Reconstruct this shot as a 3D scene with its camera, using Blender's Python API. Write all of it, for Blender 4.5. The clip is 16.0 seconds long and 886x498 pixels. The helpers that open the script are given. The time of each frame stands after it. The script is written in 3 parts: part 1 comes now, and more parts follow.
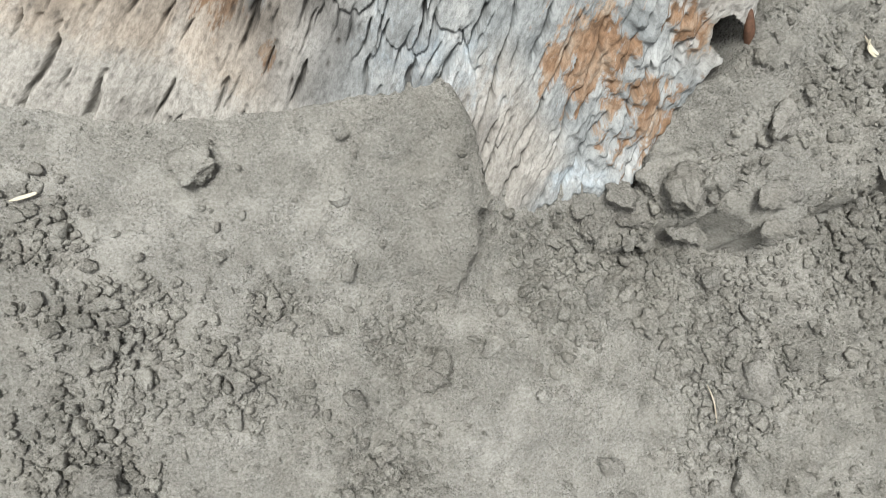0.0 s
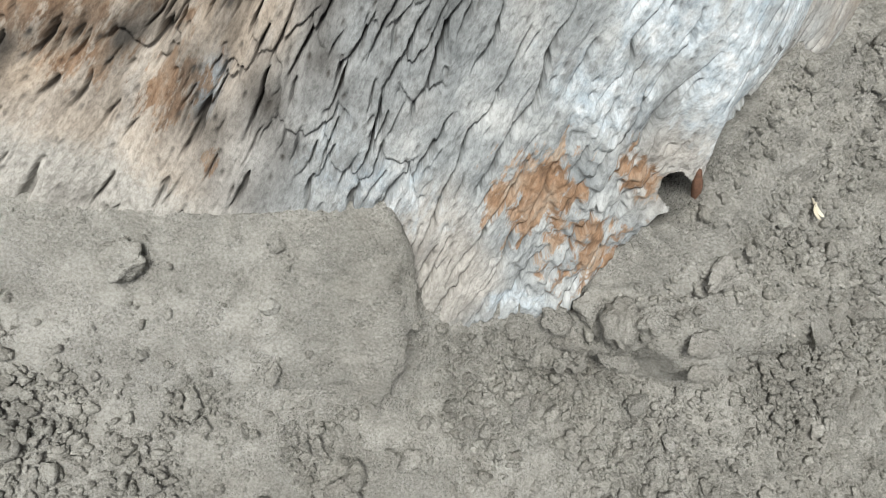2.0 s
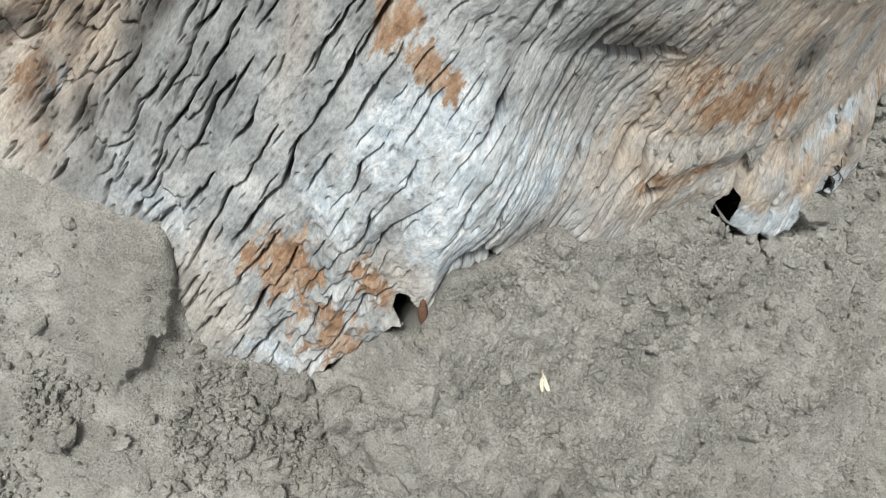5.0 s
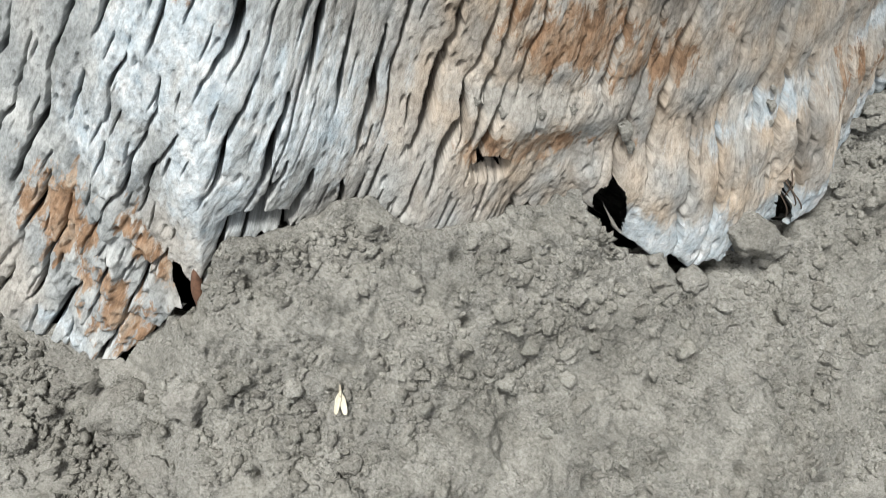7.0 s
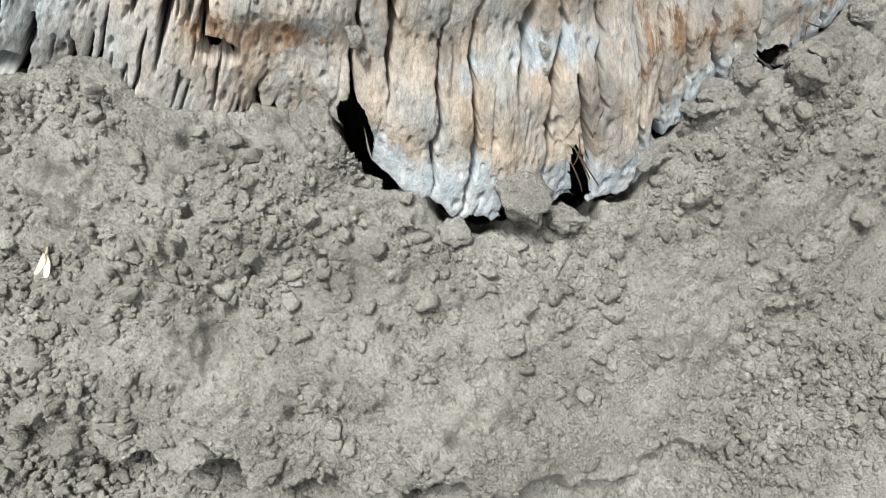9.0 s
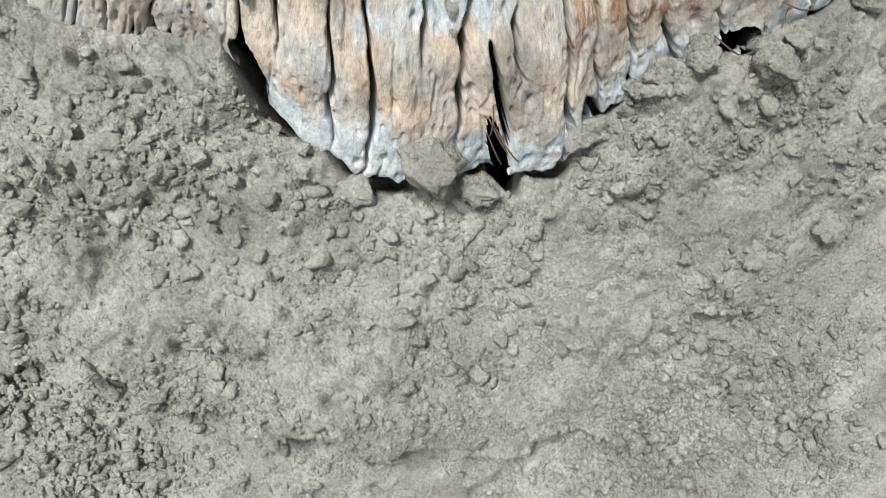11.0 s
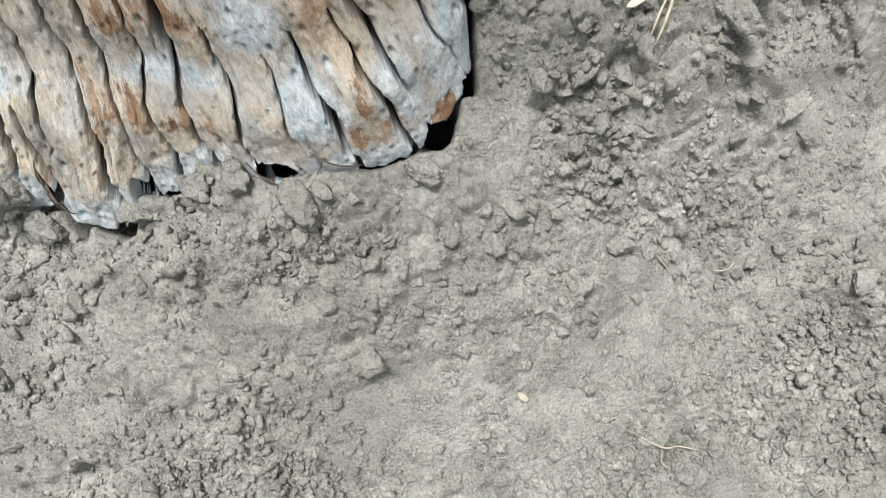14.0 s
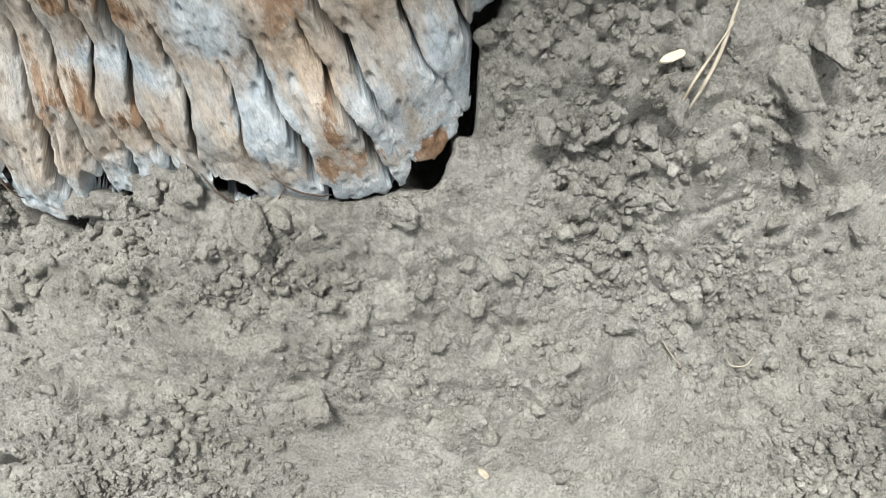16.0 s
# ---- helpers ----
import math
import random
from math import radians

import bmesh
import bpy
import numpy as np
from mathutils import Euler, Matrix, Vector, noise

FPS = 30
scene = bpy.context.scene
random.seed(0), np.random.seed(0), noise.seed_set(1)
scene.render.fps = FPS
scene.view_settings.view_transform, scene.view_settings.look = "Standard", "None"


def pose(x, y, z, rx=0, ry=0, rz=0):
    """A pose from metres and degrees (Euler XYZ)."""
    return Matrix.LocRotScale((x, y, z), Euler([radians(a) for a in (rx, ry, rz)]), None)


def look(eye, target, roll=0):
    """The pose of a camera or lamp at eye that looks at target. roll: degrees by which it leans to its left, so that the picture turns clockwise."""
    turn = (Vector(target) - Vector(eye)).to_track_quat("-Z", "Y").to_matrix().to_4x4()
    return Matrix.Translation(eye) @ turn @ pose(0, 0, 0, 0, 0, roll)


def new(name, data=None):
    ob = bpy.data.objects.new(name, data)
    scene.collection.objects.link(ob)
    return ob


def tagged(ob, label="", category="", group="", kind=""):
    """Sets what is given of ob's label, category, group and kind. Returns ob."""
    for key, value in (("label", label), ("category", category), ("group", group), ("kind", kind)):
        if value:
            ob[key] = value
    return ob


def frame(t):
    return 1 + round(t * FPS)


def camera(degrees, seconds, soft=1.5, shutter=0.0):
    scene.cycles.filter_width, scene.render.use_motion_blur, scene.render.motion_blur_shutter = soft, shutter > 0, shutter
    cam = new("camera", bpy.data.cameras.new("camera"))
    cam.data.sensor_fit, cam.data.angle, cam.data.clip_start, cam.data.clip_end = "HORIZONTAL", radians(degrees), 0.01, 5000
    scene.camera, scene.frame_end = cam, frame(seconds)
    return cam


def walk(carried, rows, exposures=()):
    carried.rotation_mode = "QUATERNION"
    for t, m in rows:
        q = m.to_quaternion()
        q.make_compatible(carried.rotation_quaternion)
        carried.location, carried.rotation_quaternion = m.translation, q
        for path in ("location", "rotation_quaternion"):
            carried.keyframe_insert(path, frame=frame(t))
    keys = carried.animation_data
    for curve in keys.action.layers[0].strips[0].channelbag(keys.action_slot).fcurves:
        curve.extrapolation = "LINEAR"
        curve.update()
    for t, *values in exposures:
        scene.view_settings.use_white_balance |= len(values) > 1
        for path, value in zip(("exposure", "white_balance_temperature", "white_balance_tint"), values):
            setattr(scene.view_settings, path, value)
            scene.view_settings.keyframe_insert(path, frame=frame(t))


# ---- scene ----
cam = camera(63.7, 16.0, soft=0.8)
# seconds, eye, target, roll
PATH = [
    (0, (0.051, 0.087, 0.649), (0.62, 0.527, -1.218), 51.9),
    (0.5, (0.076, 0.104, 0.71), (0.593, 0.506, -1.18), 54.9),
    (1, (0.068, 0.136, 0.708), (0.659, 0.565, -1.154), 56.4),
    (1.5, (0.048, 0.186, 0.738), (0.725, 0.557, -1.107), 63.7),
    (2, (0.079, 0.19, 0.68), (0.699, 0.588, -1.179), 63.3),
    (2.5, (0.154, 0.162, 0.619), (0.604, 0.484, -1.303), 68.0),
    (3, (0.182, 0.17, 0.641), (0.569, 0.538, -1.286), 62.6),
    (3.5, (0.197, 0.167, 0.637), (0.537, 0.481, -1.308), 66.3),
    (4, (0.24, 0.179, 0.711), (0.555, 0.521, -1.234), 65.5),
    (4.5, (0.295, 0.208, 0.792), (0.533, 0.577, -1.159), 60.3),
    (5, (0.334, 0.284, 0.827), (0.591, 0.718, -1.108), 59.9),
    (5.2, (0.365, 0.309, 0.815), (0.64, 0.749, -1.117), 62.6),
    (7.3, (0.582, 0.381, 0.725), (0.431, 0.863, -1.21), 20.9),
    (7.5, (0.594, 0.4, 0.734), (0.457, 0.87, -1.205), 22.8),
    (8, (0.642, 0.443, 0.766), (0.536, 0.923, -1.172), 30.7),
    (8.5, (0.683, 0.463, 0.719), (0.466, 0.854, -1.231), 17.1),
    (9, (0.751, 0.493, 0.703), (0.501, 0.792, -1.258), 11.2),
    (9.2, (0.767, 0.495, 0.703), (0.496, 0.768, -1.259), 6.6),
    (11.3, (0.775, 0.638, 0.679), (0.676, 0.609, -1.318), -44.0),
    (11.5, (0.784, 0.66, 0.709), (0.695, 0.658, -1.289), -27.0),
    (12, (0.828, 0.745, 0.774), (0.666, 0.701, -1.219), -39.1),
    (12.5, (0.844, 0.812, 0.833), (0.688, 0.834, -1.161), -13.9),
    (13, (0.851, 0.878, 0.799), (0.716, 1.058, -1.188), 35.9),
    (13.5, (0.844, 0.921, 0.712), (0.72, 0.875, -1.284), -34.4),
    (14, (0.821, 0.921, 0.703), (0.724, 0.847, -1.293), -49.6),
    (14.5, (0.811, 0.932, 0.698), (0.682, 0.803, -1.294), -55.0),
    (15, (0.804, 0.962, 0.684), (0.686, 0.834, -1.309), -57.5),
    (15.5, (0.795, 0.959, 0.67), (0.663, 0.805, -1.319), -58.8),
    (16, (0.791, 0.968, 0.645), (0.683, 0.756, -1.341), -66.0),
]
walk(cam, [(t, look(eye, target, roll)) for t, eye, target, roll in PATH],
     exposures=[(0.0, 0.08), (5.2, 0.04), (9.0, 0.46), (12.0, 0.52), (16.0, 0.64)])

# ---- light: a bright overcast day, the sky open above the trunk ----
world = bpy.data.worlds.new("sky")
scene.world = world
world.use_nodes = True
wn = world.node_tree
sky = wn.nodes.new("ShaderNodeTexSky")
sky.sky_type = "NISHITA"
sky.sun_disc = False
sky.sun_elevation, sky.sun_rotation = radians(72), radians(-99)
sky.air_density, sky.dust_density = 1.0, 4.0
grey = wn.nodes.new("ShaderNodeHueSaturation")
grey.inputs["Saturation"].default_value = 0.15
wn.links.new(sky.outputs[0], grey.inputs["Color"])
wn.links.new(grey.outputs[0], wn.nodes["Background"].inputs[0])
wn.nodes["Background"].inputs[1].default_value = 0.115
sun = new("sun", bpy.data.lights.new("sun", "SUN"))
sun.data.energy, sun.data.angle, sun.data.color = 3.9, radians(18), (1.0, 0.993, 0.97)
sun.matrix_world = look((-0.65, -0.1, 2.0), (0, 0, 0))


# ---- noise and shape functions ----
PERM = np.random.RandomState(7).permutation(256)
PERM = np.concatenate([PERM, PERM, PERM])


def lattice(i, j, seed=0):
    return PERM[(PERM[(i + 37 * seed) & 255] + j) & 255]


def noise2(x, y, seed=0):
    """Smooth gradient noise, about -1 to 1."""
    xi, yi = np.floor(x).astype(int), np.floor(y).astype(int)
    xf, yf = x - xi, y - yi
    u, v = xf**3 * (xf * (6 * xf - 15) + 10), yf**3 * (yf * (6 * yf - 15) + 10)

    def corner(a, b):
        turn = lattice(xi + a, yi + b, seed) * (2 * np.pi / 256)
        return np.cos(turn) * (xf - a) + np.sin(turn) * (yf - b)

    low = corner(0, 0) * (1 - u) + corner(1, 0) * u
    high = corner(0, 1) * (1 - u) + corner(1, 1) * u
    return 1.5 * (low * (1 - v) + high * v)


def fbm(x, y, octaves=4, seed=0):
    total, size = 0, 1.0
    for k in range(octaves):
        total = total + size * noise2(x * 2**k, y * 2**k, seed + k)
        size *= 0.5
    return total


def cells(x, y, seed=0):
    """Distances to the two nearest of scattered points, and a number from 0 to 1 for the nearest."""
    xi, yi = np.floor(x).astype(int), np.floor(y).astype(int)
    near, second, tone = np.full(np.shape(x), 9.0), np.full(np.shape(x), 9.0), np.zeros(np.shape(x))
    for a in (-1, 0, 1):
        for b in (-1, 0, 1):
            h = lattice(xi + a, yi + b, seed)
            px, py = xi + a + 0.1 + 0.8 * h / 255, yi + b + 0.1 + 0.8 * PERM[h + 91] / 255
            d = np.hypot(x - px, y - py)
            tone = np.where(d < near, PERM[h + 17] / 255, tone)
            second = np.minimum(second, np.maximum(d, near))
            near = np.minimum(near, d)
    return near, second, tone


def step(a, b, x):
    k = np.clip((x - a) / (b - a), 0, 1)
    return k * k * (3 - 2 * k)


def hump(x, at, width):
    return np.exp(-(((x - at) / width) ** 2))


CX, CY = 0.2, 0.8  # the trunk's middle


def polar(x, y):
    """Distance from the trunk's middle, and the bearing in degrees from -180 to 180, 0 at +x."""
    return np.hypot(x - CX, y - CY), np.degrees(np.arctan2(y - CY, x - CX))


# how far the foot bulges or draws in at the ground, by bearing
FOOT = [(-180, 0), (-127, 0.07), (-121, 0.045), (-118.5, 0.03), (-113, 0), (-76, 0), (-72, 0.015), (-69, 0.01), (-66.5, 0.015), (-64.5, 0.027), (-63, 0.03),
        (-61, 0.01), (-58, 0), (-53, -0.016), (-50, -0.016), (-46, -0.002), (-41, -0.01), (-38, -0.02), (-33, -0.018), (-31, 0), (-27.6, 0.02), (-24, 0.03), (-20.5, 0.034), (-16, 0.022),
        (-14.2, 0.034), (-11, 0.039), (-7.5, 0.022), (-2.5, 0.02), (1, 0.033), (5, 0.033), (11, 0.032), (13, 0.025), (16, 0.012), (17.2, 0), (18.5, -0.024),
        (24, -0.04), (180, 0)]
# height of the soil drifted against the bark, and how far out it lies, by bearing
DRIFT = [(-180, 0, 0.6), (-123, 0, 0.59), (-113, 0.008, 0.533), (-102, 0.042, 0.507), (-94, 0.075, 0.485), (-90, 0.088, 0.478), (-87, 0.05, 0.52),
         (-80, 0.015, 0.556), (-77, 0.03, 0.545), (-73, 0.04, 0.54), (-69, 0.03, 0.53), (-64, 0, 0.5), (180, 0, 0.5)]


# height at which the bark's lower rim stands over the soil, by bearing
RIM = [(-180, 0), (-84, 0.04), (-80, 0.112), (-75, 0.12), (-72, 0.135), (-69, 0.165), (-66, 0.205), (-64, 0.23), (-62, 0.25), (-59, 0.268), (-56, 0.27), (-50, 0.268), (-46, 0.27), (-42, 0.272),
       (-35, 0.272), (-31, 0.276), (-28, 0.258), (-24, 0.24), (-20, 0.23), (-14, 0.228), (-11, 0.226), (-7, 0.24), (-2, 0.25), (5, 0.246), (12, 0.24), (16, 0.252), (18.5, 0.282),
       (24, 0.285), (40, 0), (180, 0)]


def trunk_radius(deg, z):
    """The flared foot of the trunk without its bark relief."""
    t = np.radians(np.clip(deg, -125, 35) + 60)
    low = np.clip(z, 0.0, 0.42) - 0.25
    r = 0.464 - 0.806 * low + 0.065 * t + 0.3 * low * t - 0.023 * t * t
    r = r - 0.1 * (1 - np.exp(-np.maximum(z - 0.42, 0) / 0.25))
    bulge = np.interp(deg, [b for b, _ in FOOT], [v for _, v in FOOT])
    r = r + step(0.37, 0.25, z) * bulge
    r = r + 0.014 * hump(deg, 6, 7) * hump(z, 0.32, 0.05)
    r = r + 0.03 * hump(deg, -60, 9) * hump(z, 0.34, 0.06) - 0.022 * hump(deg, -49, 8) * hump(z, 0.37, 0.05)
    back = step(30, 70, deg) + step(-120, -150, deg)
    return r * (1 - back) + back * (0.47 - 0.5 * low)


def soil_base(x, y):
    """The mound of loose soil round the foot, without its lumps."""
    r, deg = polar(x, y)
    d = np.maximum(r, 0.36) - 0.52
    cone = 0.262 - np.where(d > 0, 0.62, 0.36) * d + 0.45 * d * d * (d > 0)
    cone = np.where(d > 0.4, 0.262 - 0.62 * 0.4 + 0.45 * 0.16 - 0.26 * 0.3 * (1 - np.exp(-(d - 0.4) / 0.3)), cone)
    cone = cone - 0.05 * step(15, 28, deg) * step(0.04, 0.2, d) + 0.03 * hump(deg, -26, 7) * hump(r, 0.68, 0.08)
    cone = cone + 0.016 * hump(deg, 3, 10) * hump(r, 0.64, 0.08) + 0.022 * hump(deg, 2, 6) * hump(r, 0.55, 0.04)
    cone = cone - 0.02 * hump(deg, -17, 10) * hump(r, 0.53, 0.04)
    cone = cone + 0.035 * hump(deg, 25, 7) * hump(r, 0.47, 0.045)
    flat = 0.105 - 0.02 * d - 0.10 * step(0.15, 0.6, d)
    # soil drifted against the bark
    flat = flat + np.interp(deg, [a for a, _, _ in DRIFT], [v for _, v, _ in DRIFT]) * np.clip(
        1 - (r - np.interp(deg, [a for a, _, _ in DRIFT], [v for _, _, v in DRIFT])) / (0.13 - 0.08 * step(-88, -82, deg)), 0, 1)
    side = step(-73, -61 + 15 * np.clip(d, 0, 0.3), deg) * (1 - step(60, 120, deg))
    return flat + (cone - flat) * side


# outer edge of the loose heap, by bearing: bearing, distance, drop
LEDGE = [(-180, 0.6, 0), (-76, 0.6, 0), (-70, 0.6, 0.036), (-63, 0.645, 0.044), (-54, 0.66, 0.042), (-46, 0.664, 0.045), (-38, 0.68, 0.036), (-28, 0.705, 0.03),
         (-20, 0.725, 0.024), (-10, 0.74, 0.004), (14, 0.6, 0), (18, 0.546, 0), (20, 0.546, 0.012), (26, 0.562, 0.014), (29, 0.57, 0), (180, 0.6, 0)]
# patches of loose crumbs: x, y, reach
GRAVEL_FLAT = [(-0.02, 0.149, 0.046), (0.058, 0.107, 0.035), (-0.043, 0.072, 0.045), (0.085, 0.169, 0.022), (0.326, 0.199, 0.055), (0.475, 0.157, 0.054),
               (0.485, 0.09, 0.06), (0.167, 0.041, 0.036), (0.176, 0.143, 0.027), (-0.075, 0.217, 0.027), (0.397, 0.215, 0.04), (0.2, -0.03, 0.05)]
GRAVEL_HEAP = [(0.62, 0.208, 0.06), (1.01, 1.222, 0.08), (1.017, 0.998, 0.05), (0.979, 0.765, 0.045), (0.98, 1.19, 0.07), (1.016, 1.15, 0.045), (0.765, 1.019, 0.03),
               (0.65, 0.274, 0.05), (0.957, 0.669, 0.055), (0.93, 0.74, 0.02), (0.832, 0.585, 0.013), (0.622, 0.55, 0.014), (0.726, 0.745, 0.02), (0.763, 0.295, 0.054)]


def gravelly(x, y):
    g = 0
    for px, py, reach in GRAVEL_FLAT + GRAVEL_HEAP:
        g = np.maximum(g, np.exp(-(((x - px) ** 2 + (y - py) ** 2) / (0.9 * reach) ** 2)))
    return g


def bubbles(x, y, size, seed):
    """Rounded lumps of about that size side by side."""
    near, second, tone = cells(x / size, y / size, seed)
    return np.sqrt(np.clip(1 - (near / 0.62) ** 2, 0, 1)) * (0.35 + 0.65 * tone)


def blocks(x, y, size, seed, bare=0.25):
    """Blunt broken lumps of about that size with flat tops, steep sides and gaps between."""
    near, second, tone = cells(x / size, y / size, seed)
    return step(0.02, 0.2, second - near) * (tone > bare) * (0.3 + 0.7 * tone) * (1 - 0.35 * near**2)


def crust_edge(y):
    """Where the broken edge of the thin crust runs."""
    return np.interp(y, [0.188, 0.21, 0.225, 0.254, 0.265, 0.277, 0.293], [0.231, 0.237, 0.235, 0.239, 0.241, 0.229, 0.227])


def dusty(x, y):
    """Where fine dust lies smooth, 0 to 1."""
    r, deg = polar(x, y)
    heap = step(-78, -62, deg)
    smooth = step(-0.05, 0.5, fbm(x * 7, y * 7, 2, 40) - 0.1) * step(0.5, 0.62, r)
    return np.clip(smooth * (0.55 + 0.45 * step(0.6, 0.72, r)) + 0.72 * (1 - heap) + 0.7 * hump(deg, -20, 9) * hump(r, 0.74, 0.07) + 0.6 * hump(deg, 3, 8) * hump(r, 0.72, 0.06), 0, 1)


def soil_height(x, y):
    r, deg = polar(x, y)
    z = soil_base(x, y)
    d = r - trunk_radius(deg, z)
    edge = np.interp(deg, [a for a, _, _ in LEDGE], [b for _, b, _ in LEDGE])
    drop = np.interp(deg, [a for a, _, _ in LEDGE], [c for _, _, c in LEDGE])
    off = r - edge + 0.016 * noise2(x * 22, y * 22, 31) + 0.008 * noise2(x * 60, y * 60, 32)
    z = z + drop * (0.5 * hump(off, -0.02, 0.05) * (off < 0) - step(-0.0025, 0.0025, off) * np.exp(-np.maximum(off, 0) / 0.06))
    # a thin crust with a broken edge, near the drift
    line = x - crust_edge(y) + 0.007 * noise2(x * 55, y * 55, 37) + 0.004 * noise2(x * 130, y * 130, 34)
    z = z - 0.007 * hump(line, 0.012, 0.014) * step(0.18, 0.21, y) * step(0.31, 0.28, y)
    z = z + 0.019 * step(0.002, -0.002, line) * step(-0.16, 0.0, line) * step(0.165, 0.2, y) * step(0.33, 0.29, y)
    heap = step(-78, -62, deg)
    loose = gravelly(x, y)
    rough = (1 - 0.88 * dusty(x, y)) * (0.45 + 0.55 * heap)
    z = z + 0.008 * noise2(x * 9, y * 9, 43) + 0.004 * noise2(x * 24, y * 24, 44) * (0.4 + 0.6 * heap)
    wx = x + 0.006 * noise2(x * 30, y * 30, 41)
    wy = y + 0.006 * noise2(x * 30, y * 30, 42)
    # clumps of crumbs, each size gathered in its own patches
    for size, tall, seed, spread in ((0.046, 0.014, 45, 9), (0.022, 0.0095, 56, 16), (0.011, 0.006, 48, 26), (0.0058, 0.0034, 55, 34)):
        jx, jy = wx + 0.14 * size * noise2(x / size * 1.9, y / size * 1.9, seed + 60), wy + 0.14 * size * noise2(x / size * 1.9, y / size * 1.9, seed + 70)
        patch = np.clip(0.5 + 1.1 * noise2(x * spread, y * spread, seed + 30), 0.05, 1)
        z = z + tall * rough * patch * (0.5 * bubbles(jx, jy, size, seed) + 0.55 * blocks(jx, jy, size * 0.9, seed + 1, 0.4) + 0.25 * noise2(x / size * 2.7, y / size * 2.7, seed + 2) - 0.42)
    z = z + 0.0035 * loose * bubbles(x, y, 0.008, 50) - 0.005 * step(0.2, 0.6, loose)
    z = z + (0.0006 + 0.0008 * rough) * noise2(x * 170, y * 170, 51)
    # small pits and dark gaps between the crumbs
    near, _, tone = cells(x / 0.04, y / 0.04, 52)
    z = z - 0.014 * heap * (tone > 0.7) * np.exp(-((near / 0.1) ** 2)) * rough
    # gap between bark and soil, open holes under the bark, and no soil inside the trunk
    gap = np.clip(0.75 + 1.6 * noise2(x * 28, y * 28, 35), 0, 1) * step(-70, -64, deg) * step(18, 16.8, deg) * (1 - 0.5 * step(-58, -54, deg) * step(-32, -35, deg))
    z = z - 0.05 * gap * hump(d, -0.004, 0.0065)
    for a, h, wide, high, depth in HOLLOWS:
        if depth > 0.11:
            z = z - 0.22 * np.exp(-(((deg - a - 0.5 * wide) / (1.35 * wide)) ** 2 + ((d + 0.014) / 0.018) ** 2) ** 2)
    return z - 0.6 * step(-0.006, -0.02, d + 0.03 * step(17.2, 18.8, deg))


# hollows in the bark: bearing, height, half width in degrees, half height, depth
HOLLOWS = [(-64.7, 0.24, 1.5, 0.014, 0.16), (-30.4, 0.286, 1.2, 0.02, 0.15), (-14.9, 0.246, 0.6, 0.024, 0.13), (-14.1, 0.275, 0.3, 0.03, 0.06), (-26, 0.247, 0.8, 0.009, 0.1),
           (12.4, 0.246, 1.1, 0.013, 0.14), (18.2, 0.266, 1.4, 0.013, 0.15), (15.9, 0.252, 0.7, 0.01, 0.12), (1.5, 0.265, 1.3, 0.011, 0.12), (-48, 0.425, 3.2, 0.006, 0.08), (-44, 0.432, 2.0, 0.004, 0.08),
           (-20.5, 0.243, 0.7, 0.012, 0.1), (-40, 0.315, 1.6, 0.007, 0.08), (-59, 0.285, 2.4, 0.008, 0.05), (-8.5, 0.25, 0.6, 0.012, 0.08)]


def grain(deg, z):
    """Runs across the fibres: the same along each fibre, which leans as it climbs."""
    lean = np.interp(deg, [-125, -98, -85, -60, -35, -15, 5, 18, 40], [0.08, 0.12, 0.34, 0.72, 0.6, 0.42, -0.05, -0.25, -0.3])
    return 0.5 * np.radians(deg) - 0.8 * lean * (z - 0.2)


def furrows(u, z, size, length, seed, wide, part_open=0.2):
    """Broken, wavering cracks about size apart: how deep each spot lies in one (0 to 1), and how far it is from one, 0 beside a crack to 1 midway."""
    w = u + size * (0.26 * noise2(u / size * 0.4, z / length * 0.9, seed) + 0.15 * noise2(u / size * 0.9, z / 0.02, seed + 1) + 0.06 * noise2(u / size * 2, z / 0.0065, seed + 3))
    k0 = np.floor(w / size).astype(int)
    deep, near = np.zeros(np.shape(w)), np.full(np.shape(w), 9.0)
    for a in (-1, 0, 1):
        k = k0 + a
        h = lattice(k, k * 0 + 5, seed) / 255
        d = w - (k + 0.5 + 0.6 * (h - 0.5)) * size
        open_ = np.clip(part_open + 1.25 * noise2(k * 5.37 + 0.3, z / length + 11.7 * h, seed + 2), 0, 1)
        half = wide * (0.1 + open_) * (0.6 + 0.8 * PERM[(k * 13 + seed) & 255] / 255)
        # steeper on one side than on the other
        wall = np.where(d < 0, step(-half - 0.0004, -half + 0.0008, d), step(half + 0.0014, half - 0.0006, d))
        deep = np.maximum(deep, step(0.0, 0.35, open_) * wall)
        near = np.minimum(near, np.abs(d) + 0.004 * (1 - open_))
    return deep, np.clip(near / (0.5 * size), 0, 1)


def stains(spots, deg, z):
    field = 0
    for a, h, wide, high, much in spots:
        field = np.maximum(field, much * np.exp(-(((deg - a) / wide) ** 2 + ((z - h) / high) ** 2)))
    return field


